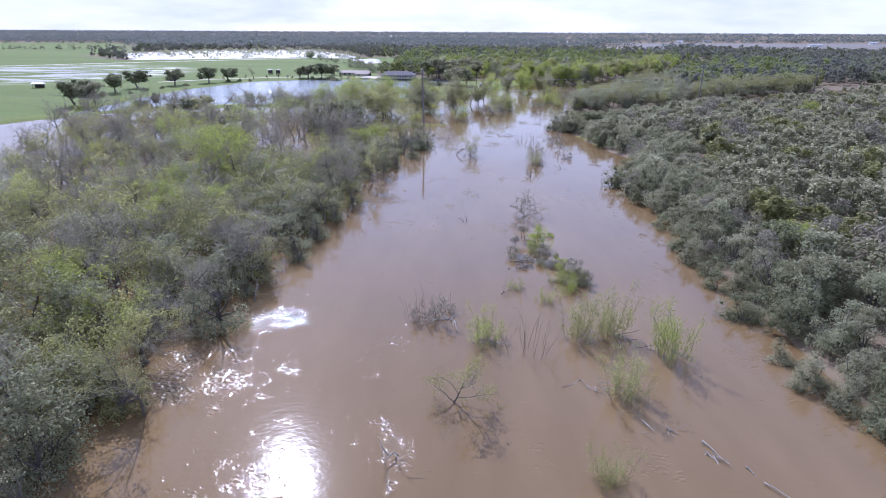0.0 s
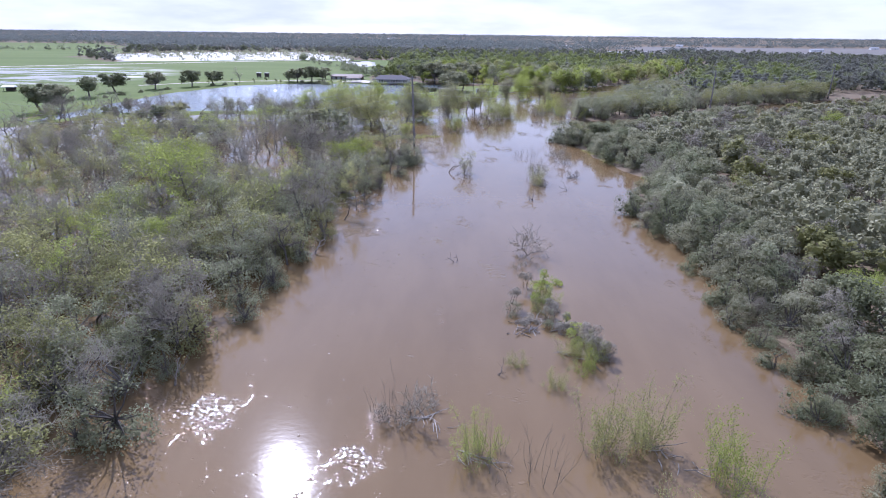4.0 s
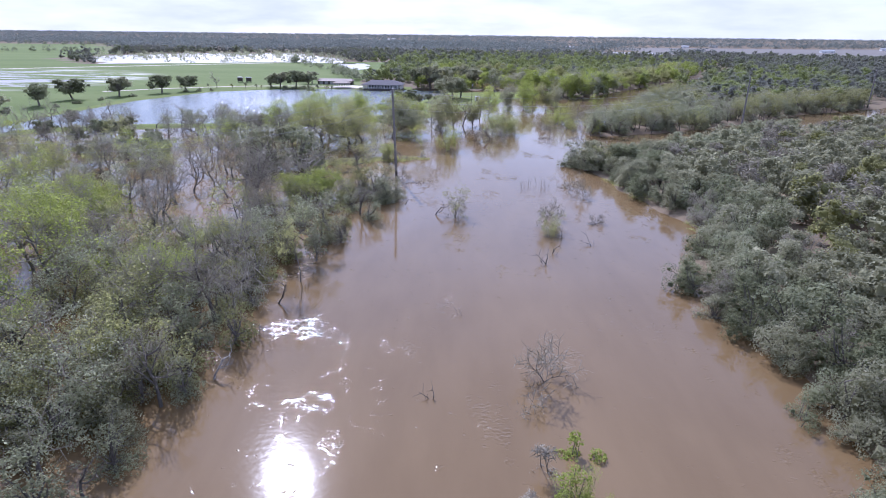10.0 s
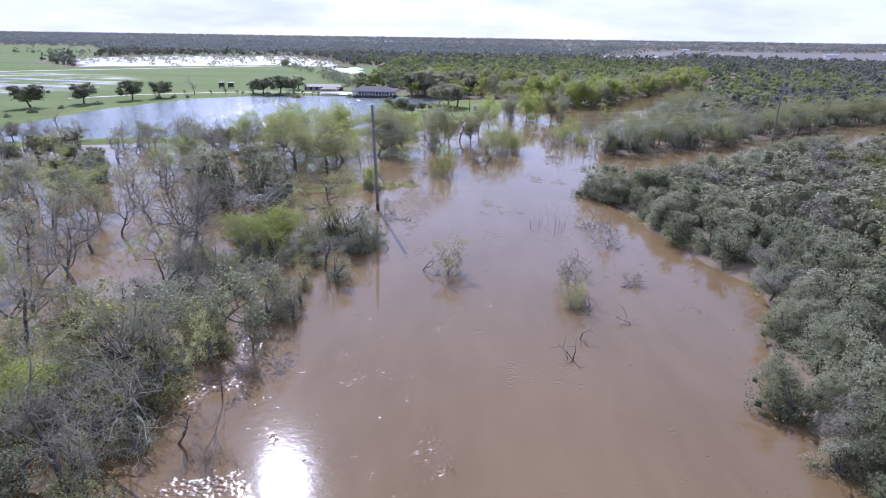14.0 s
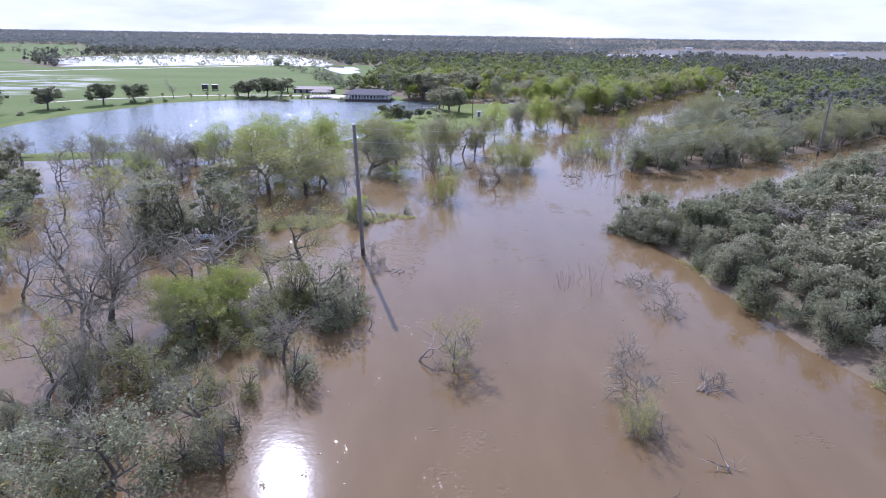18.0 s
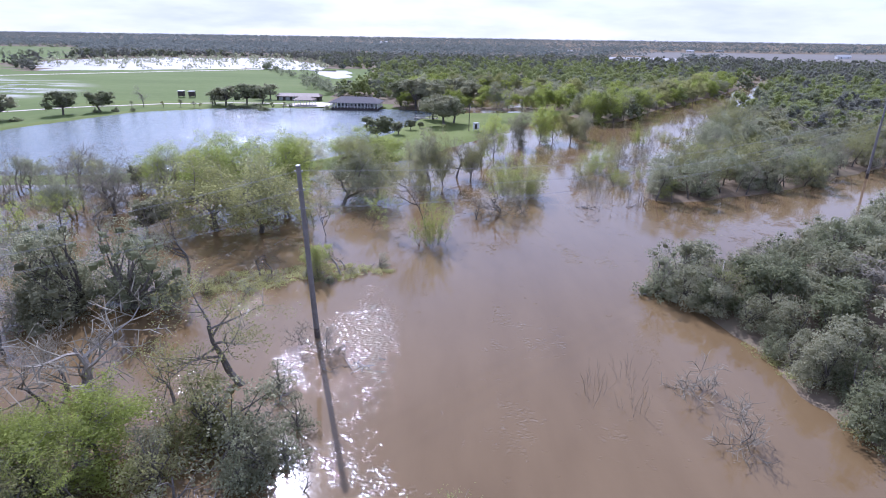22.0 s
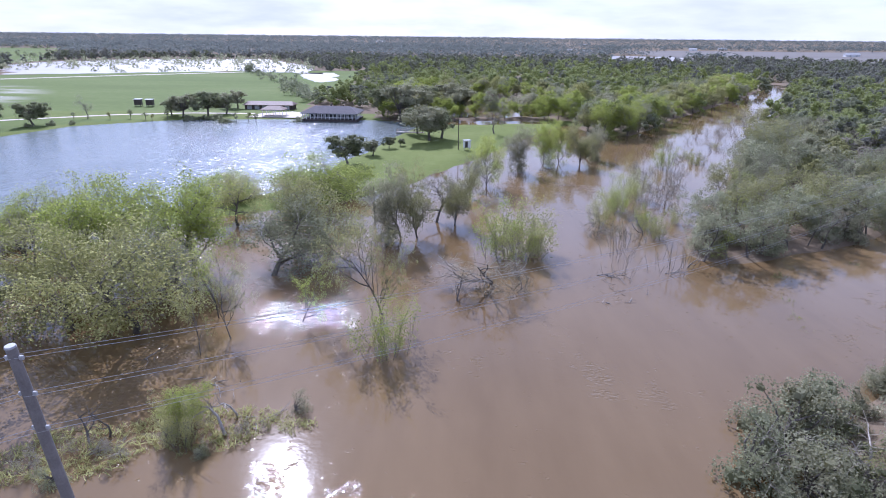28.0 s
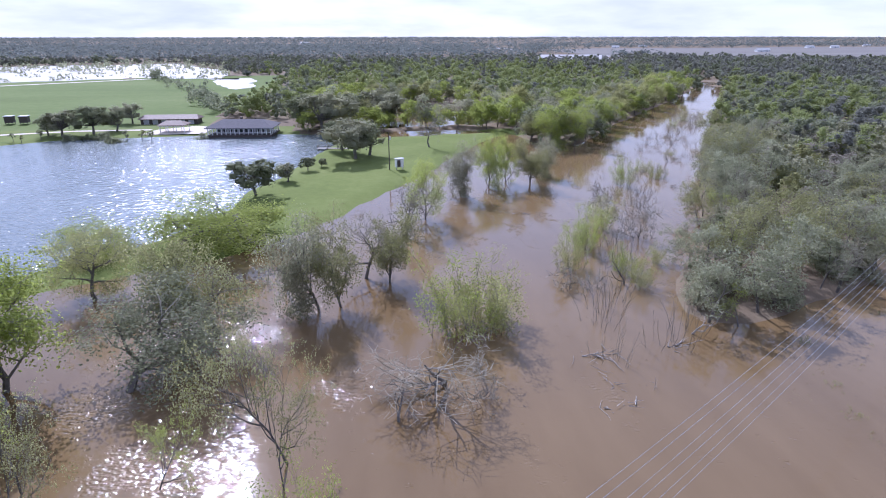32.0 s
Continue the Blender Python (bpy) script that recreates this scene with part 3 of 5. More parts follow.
def plant(name, parts, x, y, label, category, group="", scale=1.0, turn=0.0, z=None, stretch=1.0):
    ob = new(name)
    ob.empty_display_size = 0.3
    z = float(ground_height(x, y)) if z is None else z
    ob.matrix_basis = Matrix.LocRotScale((x, y, z), Euler((0, 0, turn)), (scale, scale, scale * stretch))
    for part, me in parts:
        o = new(part, me)
        o.parent = ob
        if part == "branchwork":
            tagged(o, kind="stuff")
    return tagged(ob, label, category, group)


def scattered(seed, box, step, rule):
    """Places on a loose grid that obey the rule."""
    rng = np.random.default_rng(seed)
    x, y = np.meshgrid(np.arange(box[0], box[2], step), np.arange(box[1], box[3], step))
    x, y = x.ravel() + rng.uniform(-0.45, 0.45, x.size) * step, y.ravel() + rng.uniform(-0.45, 0.45, y.size) * step
    k = rule(x, y)
    return x[k], y[k], rng


def stuff(name, protos, x, y, rng, size, label, category, sink=0.0):
    """Many plants in one mesh: (verts, faces, material) prototypes of one material."""
    pick = rng.integers(0, len(protos), len(x))
    bits = []
    z = ground_height(x, y)
    for k, (v, f) in enumerate(protos):
        i = np.where(pick == k)[0]
        if not len(i):
            continue
        an, s = rng.uniform(0, 2 * np.pi, len(i)), rng.uniform(*size, len(i))
        c, sn = np.cos(an) * s, np.sin(an) * s
        w = np.empty((len(i), len(v), 3))
        w[:, :, 0] = x[i, None] + c[:, None] * v[None, :, 0] - sn[:, None] * v[None, :, 1]
        w[:, :, 1] = y[i, None] + sn[:, None] * v[None, :, 0] + c[:, None] * v[None, :, 1]
        w[:, :, 2] = z[i, None] - sink + v[None, :, 2] * (s * rng.uniform(0.8, 1.2, len(i)))[:, None]
        bits.append((w.reshape(-1, 3), (np.arange(len(i))[:, None, None] * len(v) + f[None]).reshape(-1, 4)))
    v, f = joined(bits)
    return tagged(new(name, mesh_np(name, v, f, protos_mat[name])), label, category, kind="stuff")


protos_mat = {}

# ---- ground, water ----
def spread(lo, hi, step, low_end, high_end, grow_by=1.22):
    mid = list(np.arange(lo, hi + 0.1, step))
    left, right, s = [], [], step
    v = lo
    while v > low_end:
        s *= grow_by
        v -= s
        left.append(max(v, low_end))
    v, s = hi, step
    while v < high_end:
        s *= grow_by
        v += s
        right.append(min(v, high_end))
    return np.array(left[::-1] + mid + right)


gx, gy = spread(-170, 130, 2.8, -4900, 4900, 1.14), spread(-30, 480, 3.0, -900, 4900, 1.06)
GX, GY = np.meshgrid(gx, gy)
GZ = ground_height(GX, GY)
gv = np.stack([GX.ravel(), GY.ravel(), GZ.ravel()], 1)
nx = len(gx)
ci, cj = np.meshgrid(np.arange(nx - 1), np.arange(len(gy) - 1))
c0 = (cj * nx + ci).ravel()
gf = np.stack([c0, c0 + 1, c0 + nx + 1, c0 + nx], 1)
mid = gv[gf].mean(1)
kind_of = np.zeros(len(gf), int)
kind_of[inside_by(PLOUGH, mid[:, 0], mid[:, 1]) > 0] = 3
kind_of[inside_by(MEADOW, mid[:, 0], mid[:, 1]) > 0] = 2
kind_of[(inside_by(LAWN, mid[:, 0], mid[:, 1]) > -6) | ((inside_by(POND, mid[:, 0], mid[:, 1]) > -5) & (mid[:, 1] < 372))] = 1
kind_of[(np.abs(mid[:, 0] + 70) < 75) & (mid[:, 1] > 362) & (mid[:, 1] < 385) & (mid[:, 0] < -12)] = 1
for k, (name, mat, label) in enumerate((("ground", M_EARTH, "brown muddy woodland floor with leaf litter"), ("lawn", M_LAWN, "bright green mown grass beside the pond"), ("meadow", M_MEADOW, "green pasture with puddles of flood water"), ("ploughed_field", M_PLOUGH, "brown ploughed field on the plain"))):
    f = gf[kind_of == k]
    used, inv = np.unique(f, return_inverse=True)
    tagged(new(name, mesh_np(name, gv[used], inv.reshape(-1, 4), mat, True)), label, "ground", kind="structure")


def sheet(name, x0, y0, x1, y1, z, mat, label):
    return tagged(new(name, mesh_np(name, [(x0, y0, z), (x1, y0, z), (x1, y1, z), (x0, y1, z)], [(0, 1, 2, 3)], mat)), label, "water", kind="structure")


sheet("water", -3000, -890, 3000, 4000, 0.0, M_FLOOD, "smooth muddy brown flood water of the river")
# pale sheets just above the river water carry the painted glare of the fields
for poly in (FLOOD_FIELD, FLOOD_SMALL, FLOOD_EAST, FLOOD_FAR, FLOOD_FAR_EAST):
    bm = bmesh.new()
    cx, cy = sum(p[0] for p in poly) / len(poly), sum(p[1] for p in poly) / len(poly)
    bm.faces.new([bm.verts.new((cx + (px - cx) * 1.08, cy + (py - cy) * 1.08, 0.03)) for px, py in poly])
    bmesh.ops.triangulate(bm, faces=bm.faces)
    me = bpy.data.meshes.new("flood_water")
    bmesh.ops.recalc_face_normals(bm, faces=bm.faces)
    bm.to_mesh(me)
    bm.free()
    me.materials.append(M_GLARE_WATER)
    tagged(new("flood_water", me), "wind-ruffled flood water on the fields, sun glare in its pale colour", "water", kind="structure")
bm = bmesh.new()
bm.faces.new([bm.verts.new((x, y, 0.25)) for x, y in [(-68 + (px + 68) * 1.02, 300 + (py - 300) * 1.02) for px, py in POND]])
bmesh.ops.triangulate(bm, faces=bm.faces)
me = bpy.data.meshes.new("pond")
bm.to_mesh(me)
bm.free()
me.materials.append(M_POND)
tagged(new("pond_water", me), "rippled blue-green pond water glinting in the sun", "water", kind="structure")

# ---- plant prototypes ----
TINTS = (M_THICKET, M_DARK, M_THICKET, M_DULL, M_THICKET, M_DARK, M_DULL)
THICKET = [meshes_of("thicket", proto_mound(100 + i, 5.0, 3.0, 20, 4000, 0.165, TINTS[i], 0.15, 0.1, 0.36, (0.25, 0.43))) for i in range(7)]
INNER = [meshes_of("inner", proto_mound(110 + i, 5.2, 3.1, 17, 2100, 0.245, TINTS[i], 0.15, 0.15, 0.36, (0.25, 0.43))) for i in range(7)]
BROWNISH = [meshes_of("greybrush", proto_mound(120 + i, 5.2, 2.8, 12, 1200, 0.26, M_TWIG, 0.2, 0.2, 0.0)) for i in range(2)]
EVERGREEN = [meshes_of("evergreen", proto_mound(140 + i, 5.5, 3.0, 19, 2700, 0.17, (M_THICKET, M_OLIVE, M_DULL, M_OLIVE, M_DULL)[i], 0.2, 0.06, 0.18, (0.24, 0.42))) for i in range(5)]
LIVEOAK = [meshes_of("liveoak", proto_mound(160 + i, 7.0, 4.4, 44, 3600, 0.22, (M_DARK, M_THICKET, M_DARK)[i], 0.28, 0.32, 0.6, (0.18, 0.33))) for i in range(3)]
OAK = [meshes_of("oak", proto_tree(180 + i, 10.0, (8, 7, 5), 0.26, 42, 0.17, (M_OLIVE, M_PALE, M_PALE, M_DULL)[i], 0.75, spread=1.0, first=0.38, up=0.3)) for i in range(4)]
BRIGHT = [meshes_of("springtree", proto_tree(200 + i, 10.0, (9, 6, 5), 0.2, 44, 0.185, (M_SPRING, M_OLIVE, M_SPRING, M_THICKET)[i % 4], 0.75, spread=0.8, first=0.2, up=0.3)) for i in range(4)]
MIXED = [meshes_of("mixed", proto_tree(210 + i, 9.0, (6, 5, 4), 0.17, 18, 0.25, (M_DULL, M_OLIVE, M_DULL, M_PALE, M_TWIG, M_OLIVE)[i], 0.62, split=False, spread=0.95, first=0.3, up=0.3)) for i in range(6)]
LONEBARE = [meshes_of("lonebare", proto_bare(230 + i, 10.0, (6, 6, 5, 4), 0.25, 0.015, spread=0.9)) for i in range(3)]
BARE = [meshes_of("bare", proto_bare(220 + i, 10.0, (6, 5, 4, 4), 0.24, 0.016, split=False, spread=0.9)) for i in range(6)]
LEAFING = [meshes_of("leafing", proto_tree(240 + i, 10.0, (6, 5, 4), 0.18, 18, 0.18, (M_SPRING, M_PALE, M_OLIVE, M_DULL)[i % 4], 0.5, split=False, spread=0.85)) for i in range(8)]
SLENDER = [meshes_of("slender", proto_tree(260 + i, 12.0, (8, 5, 4), 0.15, 22, 0.17, (M_OLIVE, M_SPRING, M_PALE)[i % 3], 0.5, spread=0.6, first=0.4, lean=0.12)) for i in range(3)]
LEANING = [meshes_of("leaning", proto_tree(270, 10.0, (7, 6, 5), 0.24, 24, 0.115, M_PALE, 0.5, spread=0.95, first=0.42, tilt=(-0.65, 0.15), up=0.1)), meshes_of("leaning", proto_tree(271, 12.0, (8, 5, 4), 0.13, 26, 0.16, M_OLIVE, 0.55, spread=0.65, first=0.35, tilt=(-0.3, 0.1), bend=0.1))]
PALEBARE = [meshes_of("palebare", proto_bare(275, 9.0, (6, 6, 5), 0.24, 0.024, M_DEAD, spread=1.05, first=0.25))]
TWIGGY = [meshes_of("twiggy", proto_bare(280 + i, 5.0, (10, 7, 6), 0.06, 0.017, spread=1.0, first=0.05, up=0.35)) for i in range(3)]
TWIGGY_FAR = [meshes_of("twiggy", proto_bare(290 + i, 5.0, (8, 6, 6), 0.055, 0.012, split=False, spread=1.0, first=0.05, up=0.35)) for i in range(3)]
STEMS = [meshes_of("stems", proto_stems(300 + i, 4.5, 12, 0.8, 0, 0.2, M_SPRING)) for i in range(2)]
WILLOW = [meshes_of("willow", proto_stems(320 + i, 4.5, 15, 0.42, 22, 0.14, (M_SPRING, M_PALE, M_PALE)[i])) for i in range(3)]
SNAG = [meshes_of("snag", proto_bare(340 + i, 5.0, (3, 3), 0.12, 0.02, M_DEAD if i % 2 else M_BARK, spread=0.8, first=0.3, bend=0.3)) for i in range(4)]


EDGE_TREE = [meshes_of("edgetree", proto_tree(290 + i, 10.0, (6, 5, 3), 0.2, 34, 0.40, (M_SPRING, M_OLIVE, M_DULL, M_SPRING, M_THICKET, M_PALE)[i], 0.85, split=False, spread=0.9, first=0.25, up=0.3)) for i in range(6)]


def sized(parts):
    """Height and width of a prototype."""
    v = np.concatenate([np.array([q.co[:] for q in me.vertices]) for name, me in parts if name in ("crown", "branchwork")])
    return float(np.percentile(v[:, 2], 99.5)), float(np.percentile(v[:, :2], 98, axis=0).mean() - np.percentile(v[:, :2], 2, axis=0).mean())


def fitted_trees(name, protos, rows, label, category, group, seed, turned=True):
    """Trees of given height and crown width: x, y, height, width."""
    rng = np.random.default_rng(seed)
    for k, (x, y, h, w) in enumerate(rows):
        parts = protos[k % len(protos)]
        h0, w0 = sized(parts)
        z = float(ground_height(x, y))
        s = w / w0
        plant(name, parts, x, y, label, category, group, s, rng.uniform(0, 6.28) if turned else 0.0, z, (h - z) / h0 / s)


def tree_rows(name, protos, rows, base_h, label, category, group, seed, wide=1.0):
    rng = np.random.default_rng(seed)
    for k, (x, y, h) in enumerate(rows):
        parts = protos[k % len(protos)]
        z = float(ground_height(x, y))
        s = (h - z) / base_h
        plant(name, parts, x, y, label, category, group, s * wide, rng.uniform(0, 6.28), z, 1 / wide)


# ---- plants that stand alone ----
BRIGHT_LEFT = [(-42.7, 59.2, 7.5), (-60.0, 83.3, 7.5), (-46.7, 133.1, 8.5), (-23.8, 39.0, 6.5), (-44.8, 117.6, 9.5), (-36.7, 91.1, 6.5), (-28.8, 109.0, 5.5), (-46.3, 122.3, 9.5), (-29.2, 101.0, 6.5), (-54.2, 168.9, 8.5), (-48.1, 102.2, 7.5), (-18.7, 150.0, 5.6), (-22.5, 151.0, 5.0), (-20.5, 146.8, 5.2), (-16.2, 147.6, 4.4), (-9.0, 189.5, 4.6)]
BRIGHT_RIGHT = [(49.1, 75.4, 5.5), (128.1, 210.5, 6.5), (124.0, 201.1, 6.5), (109.7, 220.6, 6.5), (204.0, 444.2, 6.5), (244.8, 529.0, 7.5)]
TUFTS = [(49.6, 213.6), (53.7, 216.7), (52.4, 210.3), (54.2, 214.4), (52.2, 207.7), (62.9, 221.0), (57.6, 222.6), (49.8, 212.9), (52.5, 210.0), (58.8, 217.1), (70.9, 227.0)]
SNAGS = [(-19.0, 78.2, 4.6), (-15.8, 92.6, 4.4), (-14.4, 108.3, 4.8), (-21.6, 60.4, 4.2), (-12.6, 121.5, 4.6), (-2.3, 34.8, 3.6), (4.1, 90.8, 2.3), (7.2, 105.7, 1.6), (6.9, 62.2, 1.8), (26.1, 128.0, 3.2), (19.3, 121.9, 3.6), (23.5, 132.9, 2.8), (20.2, 125.7, 2.6), (3.0, 144.0, 5.0), (-10.2, 145.7, 6.7), (-14.6, 159.0, 7.0), (-15.1, 188.6, 3.7), (-5.6, 191.3, 4.2), (-2.4, 149.8, 2.4), (-30.0, 142.0, 3.5), (13.8, 214.6, 5.0), (-5.8, 188.9, 6.1), (-15.9, 187.5, 4.6), (56.5, 300.5, 3.5), (44.2, 239.9, 5.2), (46.0, 225.9, 4.6)]
tree_rows("dead_snag", SNAG, SNAGS, 4.4, "bare grey dead snag standing in muddy flood water", "dead tree", "snags in the flood", 1)
tree_rows("bare_shrub", TWIGGY, [(0.4, 56.0, 3.0), (1.8, 57.6, 2.4), (-1.2, 55.2, 2.2), (14.3, 92.5, 4.8), (13.0, 89.6, 2.4), (22.6, 136.5, 4.2), (23.9, 143.6, 3.4), (20.5, 132.0, 3.2), (29.4, 140.6, 2.0), (30.5, 155.7, 3.8), (32.0, 163.5, 4.6), (-4.2, 169.6, 3.6), (-6.9, 170.2, 3.0), (-2.4, 168.8, 2.2), (6.2, 142.8, 3.4), (20.5, 217.0, 3.8), (15.8, 217.2, 3.2), (54.9, 270.0, 6.2), (54.5, 257.4, 6.5), (36.5, 237.6, 5.3)], 4.6, "leafless grey many-branched shrub standing in the flood", "shrub", "bare shrubs in the flood", 2)
tree_rows("bare_willow", STEMS, [(-2.1, 56.6, 3.6), (8.5, 49.0, 3.8), (25.0, 164.7, 2.4), (21.8, 163.9, 1.6), (24.1, 160.0, 2.4), (20.8, 161.4, 1.8), (42.6, 223.6, 5.0), (45.9, 225.7, 5.2), (5.5, 50.5, 3.2), (37.0, 229.0, 4.5), (41.5, 236.0, 5.0), (48.0, 247.0, 5.5), (35.5, 221.5, 3.6), (39.0, 232.5, 4.0), (57.0, 262.0, 5.5), (62.0, 275.0, 5.5)], 4.2, "clump of thin leafless upright stems in muddy water", "shrub", "bare willows in the flood", 3, 0.6)
tree_rows("willow_shrub", WILLOW, [(4.3, 51.4, 3.2), (13.7, 51.8, 4.9), (17.4, 52.8, 5.0), (21.7, 48.4, 5.0), (15.6, 41.5, 4.6), (11.9, 31.8, 2.8), (13.8, 78.4, 2.6), (12.0, 61.0, 1.8), (14.6, 66.0, 2.6), (15.4, 63.4, 2.2), (9.4, 64.0, 1.6), (21.5, 133.5, 3.6), (6.4, 201.1, 6.4), (-8.4, 186.9, 4.9), (51.9, 246.0, 3.4), (44.5, 253.3, 6.6), (40.0, 246.0, 5.5), (50.0, 262.0, 6.0), (66.0, 290.0, 6.0)], 4.4, "light green leafy willow shrub with thin stems in flood water", "shrub", "willows in the flood", 4, 0.72)
tree_rows("willow_shrub", WILLOW, [(20.8, 229.4, 7.6), (23.0, 227.8, 7.2), (25.0, 230.4, 6.8)], 4.4, "light green leafy willow shrub with thin stems in flood water", "shrub", "willows in the flood", 41, 1.05)
tree_rows("evergreen_shrub", EVERGREEN, [(9.6, 75.1, 1.5), (16.6, 65.4, 2.2), (12.8, 72.5, 1.6), (13.4, 74.6, 1.8)], 5.3, "dark green bushy shrub on a debris islet", "shrub", "", 5)
fitted_trees("leafing_tree", SLENDER, [(-10.2, 204.7, 10.6, 5.4), (-13.6, 209.7, 9.9, 5.0), (-12.6, 201.4, 8.4, 3.4), (5.2, 207.2, 11.5, 5.0), (-3.9, 208.5, 7.0, 3.6), (-13.1, 114.6, 11.0, 4.0)], "slender tree with thin pale green spring leaves", "tree", "trees in the flood", 6)
fitted_trees("leaning_tree", [LEANING[0]], [(-10.4, 163.0, 10.4, 11.0)], "leaning tree with dark limbs and thin pale spring leaves", "tree", "", 61, False)
fitted_trees("leaning_tree", [LEANING[1]], [(5.5, 210.2, 14.0, 7.0)], "tall leaning tree with thin olive spring leaves in flood water", "tree", "", 62, False)
fitted_trees("pale_bare_tree", PALEBARE, [(-22.7, 159.1, 9.9, 10.3), (41.8, 182.0, 4.6, 5.7)], "pale weathered leafless tree with crooked limbs", "tree", "", 63)
fitted_trees("leafing_tree", LEAFING, [(-38.7, 107.4, 14.0, 12.0), (-30.3, 55.5, 7.4, 9.0), (38.9, 181.0, 6.0, 6.0)], "spreading tree with thin light green spring leaves", "tree", "trees on the banks", 64)
fitted_trees("leafing_tree", LEAFING[1:2], [(6.7, 141.8, 5.4, 5.6), (0.9, 41.0, 4.8, 5.2)], "small spreading tree with sparse pale leaves in the river", "tree", "trees in the flood", 67)
fitted_trees("thicket_oak", [THICKET[3], THICKET[0], THICKET[6], THICKET[2]], [(35.0, 185.2, 5.6, 6.4), (38.6, 187.6, 5.8, 6.4), (42.0, 190.6, 5.2, 5.8), (37.2, 182.4, 5.0, 5.4)], "dense grey-green evergreen shrub at the bank's point", "shrub", "right bank thicket", 68)
fitted_trees("leafing_tree", LEAFING[3:4], [(33.8, 183.9, 6.0, 6.4)], "spreading tree with thin grey-green leaves leaning over water", "tree", "trees on the banks", 69)
fitted_trees("broad_shrub", [BRIGHT[0], BRIGHT[2]], [(-18.1, 152.6, 5.6, 7.5), (-21.6, 150.2, 4.8, 6.0), (-28.7, 110.7, 6.0, 6.7)], "low spreading tree with fresh bright green leaves on the bank", "tree", "", 65)
fitted_trees("evergreen_shrub", EVERGREEN, [(-7.9, 153.4, 6.6, 6.2), (-10.6, 156.0, 5.6, 5.0), (-5.8, 151.2, 4.8, 4.6), (-12.5, 150.6, 4.0, 4.5)], "dark green bushy evergreen on the flooded bank", "shrub", "left bank shrubs", 66)
tree_rows("bare_tree", LONEBARE, [(-30.8, 149.2, 8.9), (-29.8, 149.7, 11.4), (-28.1, 149.2, 12.0), (-25.6, 187.6, 10.0), (-49.3, 215.8, 11.2), (-63.4, 230.6, 10.0), (-114.5, 363.4, 7.8), (10.5, 246.0, 11.0), (18.0, 262.0, 9.5), (29.0, 338.0, 11.0), (-12.5, 132.0, 8.5), (-17.5, 127.0, 8.0), (-23.0, 139.0, 8.0), (-19.5, 117.5, 9.0), (-9.5, 143.0, 6.5)], 9.6, "leafless grey tree with a wide twiggy crown", "tree", "bare trees", 7)
fitted_trees("bare_tree", LONEBARE, [(17.7, 218.8, 6.2, 9.6), (-23.0, 65.6, 7.8, 5.4), (-25.6, 54.5, 7.4, 6.5), (-27.2, 47.0, 7.0, 6.0), (-18.6, 88.5, 7.6, 5.0), (-16.4, 101.0, 7.4, 5.0)], "leafless dark-limbed tree at the water's edge", "tree", "bare trees", 71)
fitted_trees("oak_tree", [OAK[0], OAK[3], OAK[1], OAK[2], OAK[1], OAK[3], OAK[1]], [(-5.3, 231.0, 11.0, 10.5), (-12.5, 222.2, 10.6, 13.5), (-21.5, 206.3, 12.6, 14.5), (-28.4, 206.6, 12.0, 12.5), (-22.0, 243.0, 9.0, 9.5), (-18.0, 213.5, 10.4, 9.5)], "broad tree with olive green spring foliage in flood water", "tree", "oaks in the flood", 8)
fitted_trees("spring_tree", BRIGHT, [(-22.1, 223.2, 13.0, 10.5), (8.2, 237.6, 12.0, 6.4), (-29.8, 225.1, 12.8, 11.0), (5.4, 237.3, 12.4, 6.6), (-34.5, 219.5, 11.6, 9.0), (13.8, 243.7, 10.2, 6.6), (21.6, 271.5, 11.2, 7.0), (30.0, 288.5, 11.3, 6.4), (37.0, 292.4, 10.5, 5.8), (46.7, 294.7, 10.5, 7.2), (41.5, 295.5, 10.8, 6.0), (49.5, 302.0, 9.0, 6.0), (63.5, 336.0, 11.5, 8.5), (67.0, 341.0, 10.5, 8.0), (71.5, 337.5, 12.0, 9.0), (78.0, 346.0, 11.0, 8.5), (83.0, 355.5, 11.0, 8.5), (60.0, 345.0, 9.5, 8.0), (90.0, 364.0, 10.0, 8.5)], "tree with fresh bright green leaves standing in water", "tree", "green trees along the lawn", 9)
tree_rows("live_oak", LIVEOAK, [(-10.7, 290.2, 7.0), (-5.8, 300.4, 4.1), (-2.5, 311.0, 3.3), (0.5, 315.0, 2.4), (8.5, 324.1, 9.5), (4.5, 336.3, 7.7), (12.0, 328.0, 8.5), (-3.0, 371.0, 11.5), (-10.0, 379.0, 10.0), (3.7, 383.6, 10.6), (13.8, 396.6, 10.3), (20.1, 395.7, 7.2)], 5.7, "round dark green live oak on the grass", "tree", "live oaks round the pond", 10, 1.25)
tree_rows("live_oak", LIVEOAK, [(-143.4, 232.4, 8.0), (-136.7, 234.0, 7.4), (-153.2, 280.4, 6.8), (-154.7, 305.0, 7.1), (-141.8, 318.1, 6.8), (-130.5, 335.6, 6.6), (-123.0, 347.0, 6.2), (-82.9, 369.5, 6.4), (-75.5, 374.0, 6.9), (-70.5, 379.1, 5.6), (-71.9, 397.6, 5.7), (-88.7, 373.5, 5.0)], 4.7, "round dark green live oak on the pond's grassy far shore", "tree", "live oaks round the pond", 11, 1.35)
fitted_trees("broad_tree", [meshes_of("broad", proto_tree(400, 9.0, (9, 7, 6), 0.24, 44, 0.19, M_SPRING, 0.8, spread=1.15, first=0.12, up=0.2))], [(-17.6, 261.5, 9.0, 17.5), (-26.5, 261.0, 6.4, 9.0)], "broad bright green tree leaning over the pond's edge", "tree", "", 12)
